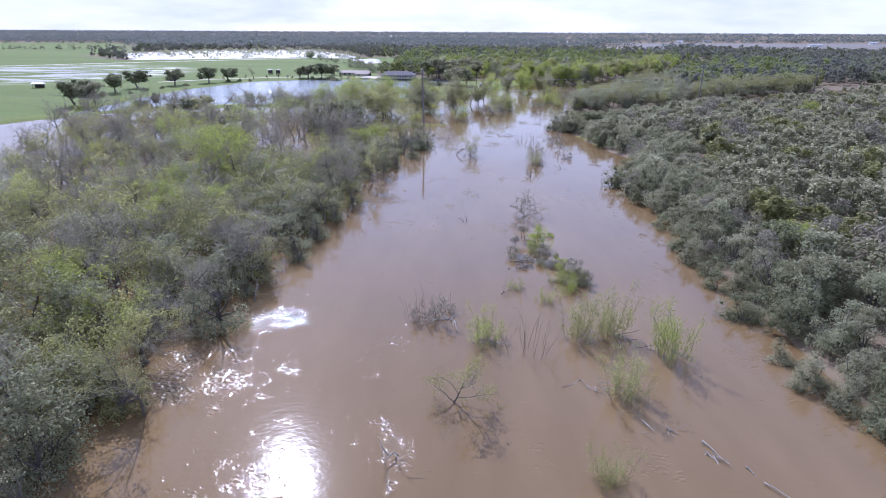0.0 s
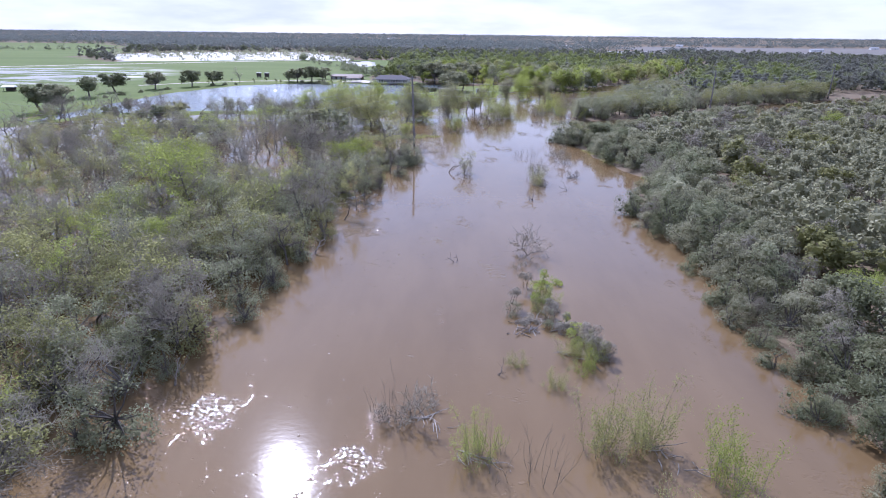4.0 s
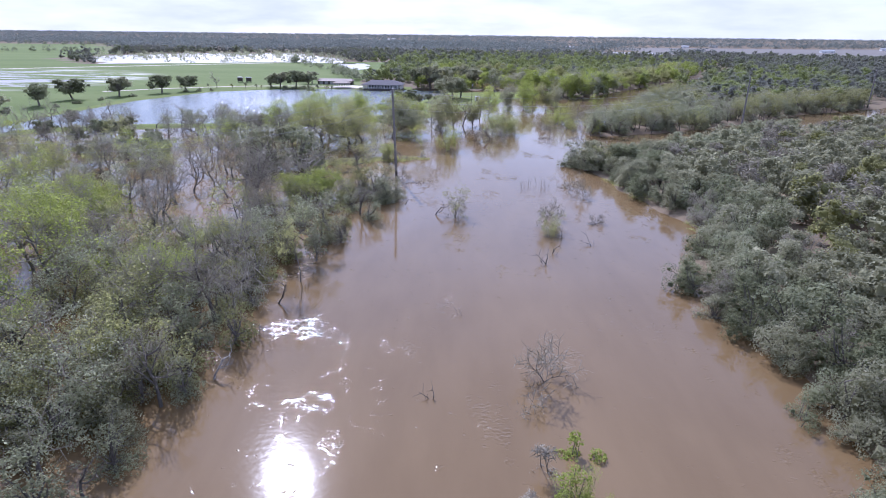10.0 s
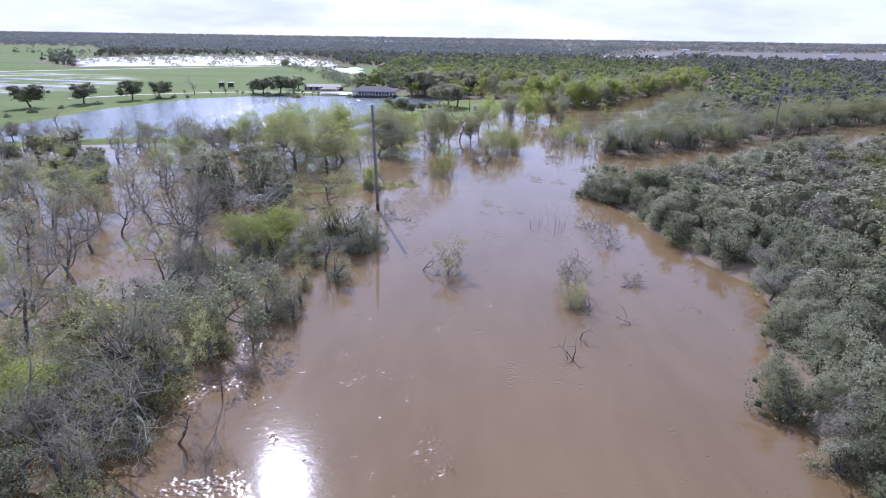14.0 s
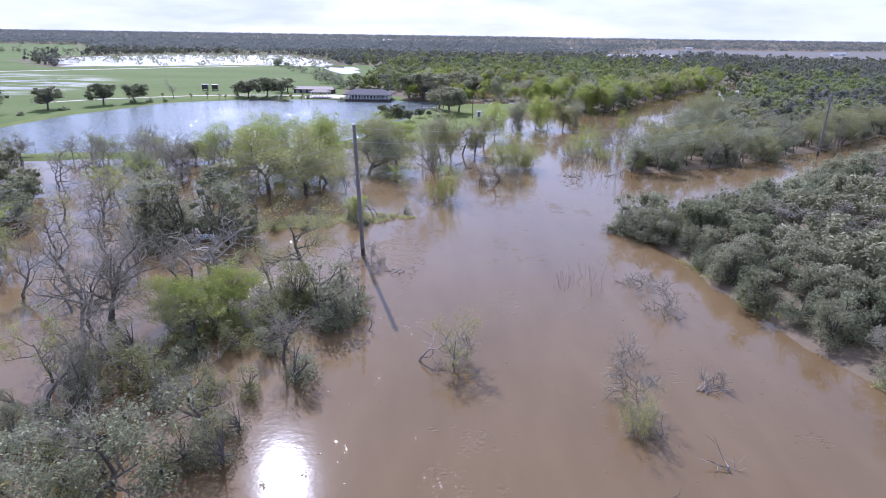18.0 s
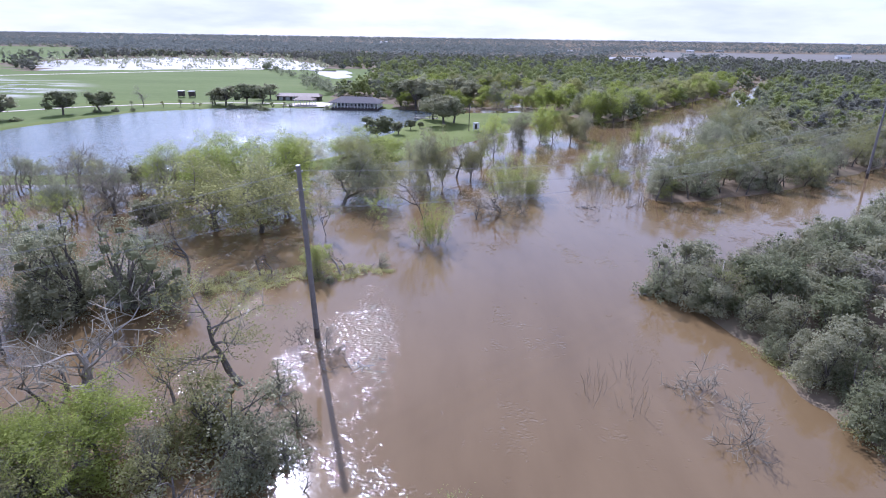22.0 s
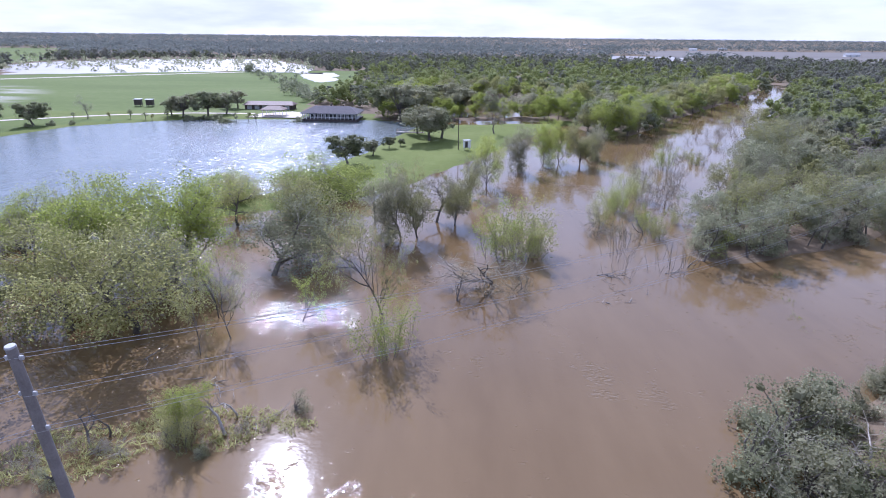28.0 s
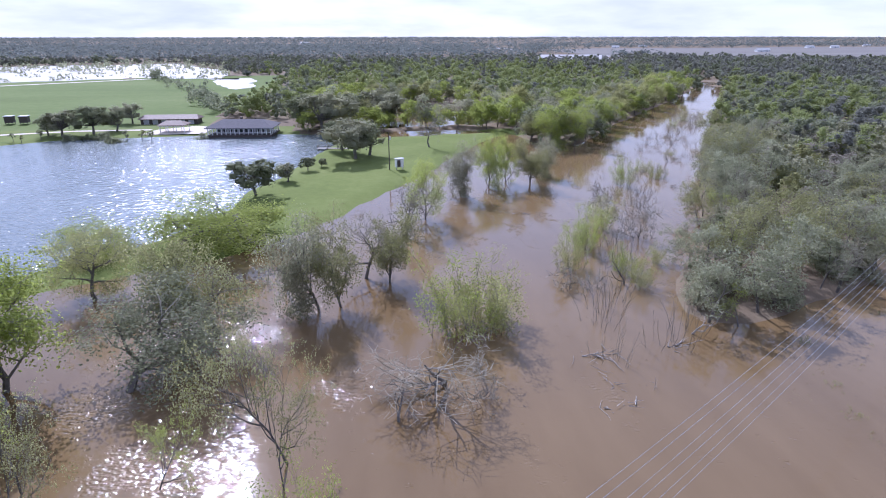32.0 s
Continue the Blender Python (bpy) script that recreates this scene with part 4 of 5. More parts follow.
tree_rows("sapling", [meshes_of("sapling", proto_mound(420 + i, 2.6, 1.0, 7, 260, 0.2, (M_OLIVE, M_DARK, M_DULL)[i], 0.35, 0.42)) for i in range(3)], [(-105.5, 361.5, 3.4), (-99.7, 364.5, 4.0), (-93.4, 362.4, 3.2), (-90.6, 361.5, 3.0), (-86.8, 364.9, 3.8), (-61.6, 363.3, 3.3), (-57.3, 364.0, 3.6), (-54.2, 363.0, 3.2), (-118.0, 361.0, 3.2), (-128.0, 352.0, 3.0)], 2.5, "small young tree beside the gravel path round the pond", "tree", "saplings by the pond", 17)
tree_rows("young_willow", [meshes_of("feather", proto_mound(440 + i, 2.6, 1.1, 12, 1300, 0.13, M_SPRING, 0.1, 0.12, 0.0, (0.2, 0.4))) for i in range(2)], [(14.9, 83.2, 2.7), (14.0, 78.7, 2.5), (15.2, 71.9, 2.3000000000000003), (15.7, 69.0, 2.1)], 2.4, "feathery bright green young willow on the debris islet", "shrub", "islet willows", 19)
tree_rows("dark_tuft", [meshes_of("tuft", proto_mound(450, 1.8, 0.9, 10, 700, 0.16, M_TWIG, 0.1, 0.12, 0.0))], [(12.5, 81.3, 2.0), (10.4, 77.1, 2.0)], 1.7, "small dark twiggy bush poking out of the flood", "shrub", "", 20)
tree_rows("grey_brush", [meshes_of("greytuft", proto_mound(452 + i, 2.0, 1.2, 10, 900, 0.18, M_TWIG, 0.1, 0.12, 0.0)) for i in range(2)], [(17.0, 68.1, 2.3), (17.4, 65.2, 2.2), (14.3, 74.5, 1.8), (15.0, 71.6, 1.8), (11.6, 72.0, 1.2)], 1.9, "grey leafless twiggy shrub on the debris islet", "shrub", "", 21)
tree_rows("shore_shrub", [meshes_of("shore", proto_mound(430 + i, 1.8, 2.2, 14, 700, 0.24, (M_DARK, M_DULL)[i], 0.1, 0.12)) for i in range(2)], [(-122.0, 343.0, 2.0), (-117.0, 347.0, 2.2), (-112.0, 350.5, 1.8), (-79.0, 363.0, 2.2), (-74.0, 365.0, 2.0), (-69.0, 366.0, 2.2), (-136.0, 318.0, 2.1), (-141.0, 303.0, 2.0), (-144.0, 290.0, 2.2), (-145.0, 277.0, 1.9), (-64.0, 361.0, 2.6), (-40.0, 364.5, 1.8)], 1.7, "low dark shrub on the pond's shore", "shrub", "shore shrubs", 18)
tree_rows("broad_bush", [meshes_of("bigbush", proto_mound(401, 11.0, 6.6, 44, 13000, 0.2, M_DULL, 0.1, 0.1, 0.36, (0.2, 0.36))), meshes_of("bigbush", proto_mound(402, 11.0, 6.0, 40, 12000, 0.2, M_THICKET, 0.1, 0.08, 0.36, (0.2, 0.36)))], [(-28.0, 178.5, 10.2), (-33.5, 177.0, 10.6), (-39.5, 181.0, 9.6)], 10.5, "large rounded grey-green bushy tree in the flood", "tree", "", 13)

tree_rows("spring_tree", [BRIGHT[0], SLENDER[1], BRIGHT[2], SLENDER[0], SLENDER[1]], BRIGHT_LEFT, 9.8, "small tree with fresh bright green leaves in the woods", "tree", "green trees in the woods", 14, 1.15)
tree_rows("spring_tree", BRIGHT, BRIGHT_RIGHT, 9.8, "yellow-green tree standing out of the thicket", "tree", "green trees in the woods", 15, 1.5)

# trees crowded before the pond's levee
GROVE = [(-58, 212), (-40, 212), (-38, 230), (-30, 236), (-40, 237), (-58, 229)]
x, y, rng = scattered(27, (-60, 195, 10, 245), 6.2, lambda x, y: inside_by(GROVE, x, y) > 0)
for a, b in zip(x, y):
    q, s, t = rng.random(), rng.uniform(0.8, 1.1), rng.uniform(0, 6.28)
    if q < 0.12:
        plant("spring_tree", BRIGHT[(0, 2, 0, 1)[rng.integers(4)]], a, b, "tree with fresh bright green leaves standing in water", "tree", "grove before the levee", s * 1.2, t)
    elif q < 0.2:
        plant("oak_tree", OAK[rng.integers(4)], a, b, "broad tree with olive green spring foliage in flood water", "tree", "grove before the levee", s * 0.9, t)
    elif q < 0.35:
        plant("leafing_tree", LEAFING[rng.integers(8)], a, b, "thin tree with light green spring leaves", "tree", "grove before the levee", s, t)
    else:
        plant("bare_tree", BARE[rng.integers(6)], a, b, "leafless grey tree standing in flood water", "tree", "grove before the levee", s, t)
rng = np.random.default_rng(28)
for k in range(22):
    a = -128 + k * 4.4 + rng.normal() * 1.2
    b = float(np.interp(a, [-128, -90, -60, -35, -20], [214, 229, 234, 239, 248])) + rng.normal() * 1.5
    if rng.random() < 0.55:
        plant("bare_tree", BARE[rng.integers(6)], a, b, "leafless grey tree along the pond's levee", "tree", "levee trees", rng.uniform(0.6, 0.9), rng.uniform(0, 6.28))
    else:
        plant("levee_oak", MIXED[(0, 2, 4)[rng.integers(3)]], a, b, "grey-green round tree along the pond's levee", "tree", "levee trees", rng.uniform(0.75, 1.0), rng.uniform(0, 6.28))
# low growth on the drowned causeway and tufts in the side channel
for k in range(16):
    a = -25 + k * 1.6 + rng.normal() * 0.4
    b = 182.5 + (a + 25) * 0.33 + rng.normal() * 1.4
    if k % 3:
        plant("low_brush", TWIGGY[rng.integers(3)], a, b, "low grey brush on the drowned causeway", "shrub", "causeway brush", rng.uniform(0.25, 0.5), rng.uniform(0, 6.28))
    else:
        plant("low_shrub", EVERGREEN[rng.integers(5)], a, b, "low green shrub on the drowned causeway", "shrub", "causeway brush", rng.uniform(0.25, 0.45), rng.uniform(0, 6.28))
for a, b in TUFTS:
    plant("reed_tuft", WILLOW[rng.integers(3)], a, b, "small dark tuft of stems poking out of the flood", "plant", "tufts in the side channel", rng.uniform(0.28, 0.4), rng.uniform(0, 6.28))

# ---- woods on both banks ----
def right_edge(x, y):
    return np.maximum(inside_by(RIGHT_SOUTH, x, y), -999)


x, y, rng = scattered(21, (30, 8, 130, 262), 3.6, lambda x, y: (right_edge(x, y) > np.where(y > 140, 0.7, -0.8)) & (right_edge(x, y) < 13 + 4 * wave(x, y, 9)) & (y < 205 + 0.5 * (x - 40)) & (x < 112))
for a, b in zip(x, y):
    q = rng.random()
    s = rng.uniform(0.75, 1.25) * (0.8 if right_edge(a, b) < 3 else 1.0)
    if b > 183 and a < 62:
        s *= 0.85
        if right_edge(a, b) < 4.0 and q < 0.4:
            plant("bare_shrub", TWIGGY[rng.integers(3)], a, b, "leafless grey many-branched shrub at the bank's point", "shrub", "right bank thicket", s * 1.1, rng.uniform(0, 6.28))
            continue
    plant("thicket_oak", (THICKET if right_edge(a, b) < 7 else INNER)[rng.integers(7)] if q < 0.93 else BROWNISH[rng.integers(2)], a, b, "dense grey-green evergreen shrub in the riverside thicket" if q < 0.93 else "grey leafless brush in the riverside thicket", "shrub", "right bank thicket", s, rng.uniform(0, 6.28))

x, y, rng = scattered(22, (44, 222, 190, 345), 3.9, lambda x, y: (inside_by(RIGHT_NORTH, x, y) > -0.8) & (inside_by(RIGHT_NORTH, x, y) < 14 + 3 * wave(x, y, 9)))
for a, b in zip(x, y):
    q, s, t = rng.random(), rng.uniform(0.7, 1.0), rng.uniform(0, 6.28)
    if q < 0.34:
        plant("bank_shrub", THICKET[rng.integers(7)], a, b, "dense grey-green evergreen shrub in the riverside woods", "shrub", "far bank woods", s * 1.2, t)
    elif q < 0.76:
        plant("wood_tree", MIXED[(0, 1, 2, 5)[rng.integers(4)]], a, b, "low tree with dull grey-green spring foliage", "tree", "far bank woods", s * 1.15, t)
    elif q < 0.86:
        plant("leafing_tree", LEAFING[rng.integers(8)], a, b, "thin tree with light green spring leaves", "tree", "far bank woods", s * 0.8, t)
    else:
        plant("bare_tree", BARE[rng.integers(6)], a, b, "leafless grey tree with a twiggy crown", "tree", "far bank woods", s * 0.8, t)


def left_in(x, y):
    return inside_by(LEFT_BANK, x, y)


# evergreen margin of the left bank
x, y, rng = scattered(23, (-70, 12, 2, 172), 3.1, lambda x, y: (left_in(x, y) > -0.6) & (left_in(x, y) < 13 + 4 * wave(x, y, 7)) & (x > np.interp(y, [0, 90, 130, 150, 172], [-46, -42, -38, -32, -20])))
for a, b in zip(x, y):
    clear = b > 151 and np.hypot(a + 9, b - 156) > 6.5
    if rng.random() < (0.62 if b < 125 else 0.7) and not clear:
        plant("evergreen_shrub", EVERGREEN[rng.integers(5)], a, b, "dark green bushy evergreen on the flooded bank", "shrub", "left bank shrubs", rng.uniform(0.55, 1.2) * (1.0 if b < 120 else 0.8), rng.uniform(0, 6.28))
# taller trees between and behind them
x, y, rng = scattered(24, (-112, 10, 0, 172), 4.6, lambda x, y: (x < np.interp(y, [0, 31, 62, 104, 145, 170], [-30, -29, -24, -19, -10, -7])) & (x > -40 - 0.42 * y) & (np.hypot(x + 32, y - 178) > 10) & ((y < 128) | (x < -20)))
for a, b in zip(x, y):
    q = rng.random()
    open_water = b > 128 and a > -50
    if b > 105 and q < (0.6 if open_water else 0.38):
        continue
    q, s, t = rng.random(), rng.uniform(0.75, 1.15), rng.uniform(0, 6.28)
    if open_water:
        q = 0.2 if q < 0.15 else 0.5
    if q < 0.30:
        plant("leafing_tree", LEAFING[rng.integers(8)], a, b, "thin tree with light green spring leaves", "tree", "left bank woods", s, t)
    elif q < (0.52 if b < 100 else 0.72):
        plant("bare_tree", BARE[rng.integers(6)], a, b, "leafless grey tree with a twiggy crown", "tree", "left bank woods", s, t)
    else:
        plant("wood_tree", MIXED[rng.integers(6)], a, b, "low tree with dull grey-green spring foliage", "tree", "left bank woods", s, t)
# bare and dark trees in the flood before the pond's levee
x, y, rng = scattered(25, (-135, 172, -34, 238), 8.5, lambda x, y: (inside_by(LAWN, x, y) < 2) & (y < 236) & (x > -40 - 0.42 * y) & (np.hypot(x + 32, y - 178) > 13))
for a, b in zip(x, y):
    q = rng.random()
    if q < 0.6:
        plant("bare_tree", BARE[rng.integers(6)], a, b, "leafless grey tree standing in flood water", "tree", "flooded woods", rng.uniform(0.7, 1.0), rng.uniform(0, 6.28))
    elif q < 0.85:
        plant("leafing_tree", LEAFING[rng.integers(8)], a, b, "thin tree with light green spring leaves", "tree", "flooded woods", rng.uniform(0.7, 1.0), rng.uniform(0, 6.28))
    else:
        plant("live_oak", LIVEOAK[rng.integers(3)], a, b, "dark round oak standing in flood water", "tree", "flooded woods", rng.uniform(0.8, 1.1), rng.uniform(0, 6.28))

# trees at the edge of the woods beyond the lawn
def wood_edge(x, y):
    d = inside_by(FAR, x, y)
    pool = inside_by(FLOOD_WOOD, x, y)
    return (d > -2) & (y > 362) & (y < 520) & (x > -8) & ((d < 22) | (np.abs(pool + 7) < 8)) & (pool < 6) & (x < 175)


x, y, rng = scattered(29, (-8, 360, 180, 520), 7.4, wood_edge)
for a, b in zip(x, y):
    k = (0, 1, 2, 3, 0, 4, 5, 3)[rng.integers(8)]
    plant("spring_tree" if k in (0, 3) else "wood_tree", EDGE_TREE[k], a, b, "tall tree with fresh green leaves at the wood's edge" if k in (0, 3) else "grey-green tree at the wood's edge", "tree", "trees at the wood's edge", rng.uniform(0.75, 1.2), rng.uniform(0, 6.28))

# flooded brush in the upper channel
UPPER = [(36, 214), (44, 226), (52, 246), (66, 272), (88, 308), (118, 352), (146, 398), (134, 402), (104, 356), (84, 330), (62, 300), (46, 262), (38, 240)]
x, y, rng = scattered(26, (30, 210, 150, 405), 5.6, lambda x, y: (inside_by(UPPER, x, y) > 0) & (wave(x, y, 8) > -0.45))
for a, b in zip(x, y):
    q, s, t = rng.random(), rng.uniform(0.6, 1.25), rng.uniform(0, 6.28)
    if q < 0.72:
        plant("bare_shrub", TWIGGY_FAR[rng.integers(3)], a, b, "leafless grey many-branched shrub standing in the flood", "shrub", "bare shrubs in the flood", s * 0.95, t)
    elif q < 0.85:
        plant("willow_shrub", WILLOW[rng.integers(3)], a, b, "light green leafy willow shrub with thin stems in flood water", "shrub", "willows in the flood", s, t)
    else:
        plant("dead_snag", SNAG[rng.integers(4)], a, b, "bare grey dead snag standing in muddy flood water", "dead tree", "snags in the flood", s * 0.9, t)

# grass on the drowned causeway and along the right bank's muddy foot
def blades(seed, n, h, wide):
    rng = np.random.default_rng(seed)
    p = np.stack([rng.normal(size=n) * wide, rng.normal(size=n) * wide, np.full(n, h * 0.35)], 1)
    return leaves(rng, p, unit(rng, n) * [1, 1, 0.25], h, 0.09)


protos_mat["flooded_grass"] = M_PALE
x, y, rng = scattered(93, (-40, 130, 48, 194), 0.8, lambda x, y: ((inside_by(CAUSEWAY, x, y) + 1.2 * wave(x, y, 3) > -0.6) | ((np.abs(inside_by(RIGHT_SOUTH, x, y) - 0.6) < 1.3) & (y > 130) & (x > 30) & (wave(x, y, 2.6) > 0.05))))
stuff("flooded_grass", [blades(970 + i, 26, 0.7, 0.32) for i in range(4)], x, y, rng, (0.5, 1.2), "pale green grass poking out of the muddy flood", "grass", 0.0)

# ---- woods beyond, each kind one mass ----
def mass(seed, h, r, lobes, count, size, fill=0.6, lobe=(0.3, 0.5), flat=0.5, slim=0.8, round_cores=False):
    rng = np.random.default_rng(seed)
    shape = mound_lobes(rng, h, r, lobes, 0.1, lobe)
    if round_cores:
        return joined([cores(rng, shape, fill, True), crown(rng, shape, count, size, slim, 0.62, flat)])
    return leafy(rng, shape, count, size, fill, slim, flat)


def in_view(x, y):
    return (np.abs(x - 4) < 0.86 * (y + 25)) & (y > -10)


for name, mat, share, seed, label in (("thicket_woods", M_THICKET, (0.0, 0.68), 31, "dense grey-green evergreen thicket"), ("bare_woods", M_TWIG, (0.68, 0.87), 32, "grey-brown leafless woodland crowns"), ("spring_woods", M_OLIVE, (0.87, 1.0), 33, "yellow-green spring crowns among the woods")):
    protos_mat[name] = mat
    x, y, rng = scattered(30, (36, 8, 345, 330), 4.5, lambda x, y: ((right_edge(x, y) > 14) | (inside_by(RIGHT_NORTH, x, y) > 15)) & in_view(x, y) & (x < 125 + y * 0.72))
    sel = np.clip(0.5 + 0.55 * wave(x, y, 11.0) + 0.25 * rng.normal(size=len(x)), 0, 0.999)
    k = (sel >= share[0]) & (sel < share[1])
    stuff(name, [mass(500 + seed * 10 + i, 5.2, 3.1, 13, 520, 0.37 if mat is not M_TWIG else 1.0, 0.6 if mat is not M_TWIG else 0.0, (0.24, 0.42), 0.7, 0.7 if mat is not M_TWIG else 0.14) for i in range(4)], x[k], y[k], rng, (0.75, 1.5), label, "woods")

BANNED = (LAWN, POND, MEADOW, FLOOD_FIELD, FLOOD_SMALL, FLOOD_WOOD, FLOOD_EAST, FLOOD_FAR, FLOOD_FAR_EAST, PLOUGH)


def wooded(x, y):
    k = in_view(x, y)
    for poly in BANNED:
        k &= inside_by(poly, x, y) < -3
    k &= (inside_by(FAR, x, y) > np.where((x > 50) & (y < 640), -2.5, 4)) | (inside_by(RIGHT_NORTH, x, y) > np.where(y > 340, 1, 18))
    return k & ~((x > -75) & (x < -8) & (y > 360) & (y < 405)) & ~wood_edge(x, y)


for name, mat, share, seed, label in (("far_evergreen_woods", M_HAZED_GREEN, (0.0, 0.42), 41, "dark evergreen woods on the plain"), ("far_spring_woods", M_HAZED_SPRING, (0.42, 0.72), 42, "light green spring woods along the river"), ("far_bare_woods", M_HAZED_GREY, (0.72, 1.0), 43, "grey leafless woods on the plain")):
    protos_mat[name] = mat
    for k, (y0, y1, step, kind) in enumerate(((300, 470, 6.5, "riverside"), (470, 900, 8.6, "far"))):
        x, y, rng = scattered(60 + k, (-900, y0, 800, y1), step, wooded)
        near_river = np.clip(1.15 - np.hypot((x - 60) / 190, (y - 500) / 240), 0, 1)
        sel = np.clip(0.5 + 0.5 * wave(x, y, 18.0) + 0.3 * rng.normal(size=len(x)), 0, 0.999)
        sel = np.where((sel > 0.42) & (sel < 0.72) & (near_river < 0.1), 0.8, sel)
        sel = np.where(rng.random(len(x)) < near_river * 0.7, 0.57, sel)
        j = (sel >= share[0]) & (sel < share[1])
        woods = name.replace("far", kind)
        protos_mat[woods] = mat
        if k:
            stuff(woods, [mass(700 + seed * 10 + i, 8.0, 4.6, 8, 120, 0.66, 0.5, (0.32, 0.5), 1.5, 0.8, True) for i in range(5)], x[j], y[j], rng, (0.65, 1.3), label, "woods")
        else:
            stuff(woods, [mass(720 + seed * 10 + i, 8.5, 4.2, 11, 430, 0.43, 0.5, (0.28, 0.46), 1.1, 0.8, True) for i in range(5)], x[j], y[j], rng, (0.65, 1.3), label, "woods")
    xs, ys = [], []
    for k, (y0, y1, step) in enumerate(((900, 1700, 19.0), (1700, 4700, 42.0))):
        x, y, rng = scattered(70 + k, (-3200, y0, 3300, y1), step, lambda x, y: wooded(x, y) & ((x < 0.16 * y) | (wave(x * 0.4, y * 1.6, 60) > -0.15)))
        sel = np.clip(0.5 + 0.5 * wave(x, y, 60.0) + 0.3 * rng.normal(size=len(x)), 0, 0.999)
        j = (sel >= share[0]) & (sel < share[1])
        xs.append(x[j]), ys.append(y[j])
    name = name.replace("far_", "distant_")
    # all distant woods share one leaf colour with haze mixed in
    protos_mat[name] = M_HAZY_PLAIN
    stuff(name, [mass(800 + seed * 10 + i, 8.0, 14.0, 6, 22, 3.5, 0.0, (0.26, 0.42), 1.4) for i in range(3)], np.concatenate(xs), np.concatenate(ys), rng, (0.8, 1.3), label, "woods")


# ---- built things ----
def part(name, bm, mat, parent, label=""):
    me = bpy.data.meshes.new(name)
    bm.normal_update()
    bm.to_mesh(me)
    bm.free()
    me.materials.append(mat)
    ob = new(name, me)
    ob.parent = parent
    return tagged(ob, label) if label else ob


def block(x0, y0, z0, x1, y1, z1, bevel=0.0):
    bm = bmesh.new()
    bmesh.ops.create_cube(bm, size=1)
    bmesh.ops.transform(bm, verts=bm.verts, matrix=Matrix.Translation(((x0 + x1) / 2, (y0 + y1) / 2, (z0 + z1) / 2)) @ Matrix.Diagonal((x1 - x0, y1 - y0, z1 - z0, 1)))
    if bevel:
        bmesh.ops.bevel(bm, geom=bm.edges[:], offset=bevel, segments=1, affect="EDGES")
    return bm


def post(x, y, z0, z1, r0, r1, k=10):
    bm = bmesh.new()
    bmesh.ops.create_cone(bm, cap_ends=True, segments=k, radius1=r0, radius2=r1, depth=z1 - z0)
    bmesh.ops.translate(bm, verts=bm.verts, vec=(x, y, (z0 + z1) / 2))
    return bm


def hip_roof(x0, y0, x1, y1, z, ridge, inset, thick=0.18):
    """A hipped roof slab with eaves at z and a ridge along x."""
    bm = bmesh.new()
    ym = (y0 + y1) / 2
    rings = []
    for dz in (0.0, -thick):
        rings.append([bm.verts.new(p) for p in ((x0, y0, z + dz), (x1, y0, z + dz), (x1, y1, z + dz), (x0, y1, z + dz), (x0 + inset, ym, ridge + dz), (x1 - inset, ym, ridge + dz))])
    for n, v in enumerate(rings):
        for f in ((0, 1, 5, 4), (1, 2, 5), (2, 3, 4, 5), (3, 0, 4)):
            bm.faces.new([v[i] for i in (f if n == 0 else f[::-1])])
    for i in range(4):
        bm.faces.new([rings[0][i], rings[1][i], rings[1][(i + 1) % 4], rings[0][(i + 1) % 4]])
    return bm


def thing(name, x, y, turn, label, category, group="", z=None):
    ob = new(name)
    ob.matrix_basis = pose(x, y, float(ground_height(x, y)) if z is None else z, 0, 0, turn)
    return tagged(ob, label, category, group)


# pavilion over the pond's north shore
pav = thing("pavilion", -28.2, 364.5, -5, "long white-columned pavilion with a grey hipped roof beside the pond", "building", z=0.3)
pav.scale = (0.87, 0.87, 0.87)
part("deck", block(-11.6, -0.9, -1.2, 11.6, 12.4, 0.75), M_SHADE, pav, "dark boarded deck skirt")
part("wall", block(-9.2, 2.6, 0.75, 9.2, 11.4, 3.1), M_GREY, pav)
for k in range(9):
    w = part("window", block(-8.6 + k * 1.95, 2.5, 1.2, -7.2 + k * 1.95, 2.58, 2.8), M_WHITE, pav, "white framed window")
    part("pane", block(-8.5 + k * 1.95, 2.46, 1.3, -7.3 + k * 1.95, 2.49, 2.7), M_GLASS, w)
for k in range(15):
    part("column", block(-11.3 + k * 1.6, -0.6, 0.75, -11.02 + k * 1.6, -0.32, 3.0, 0.03), M_WHITE, pav, "white square column")
for k in range(1, 6):
    for sx in (-11.3, 11.1):
        part("column", block(sx, -0.6 + k * 2.4, 0.75, sx + 0.26, -0.34 + k * 2.4, 3.0, 0.03), M_WHITE, pav, "white square column")
part("railing", block(-11.2, -0.5, 1.55, 11.2, -0.42, 1.65), M_WHITE, pav)
part("fascia", block(-12.0, -1.1, 2.98, 12.0, -0.95, 3.2), M_WHITE, pav)
part("roof", hip_roof(-12.2, -1.3, 12.2, 12.9, 3.3, 5.6, 5.0), M_SHINGLE, pav, "grey shingled hipped roof")
part("chimney", block(-1.2, 6.4, 5.0, -0.4, 7.2, 6.2, 0.04), M_SHADE, pav)
part("chimney", block(4.1, 6.6, 5.0, 4.6, 7.1, 5.9, 0.04), M_SHADE, pav)

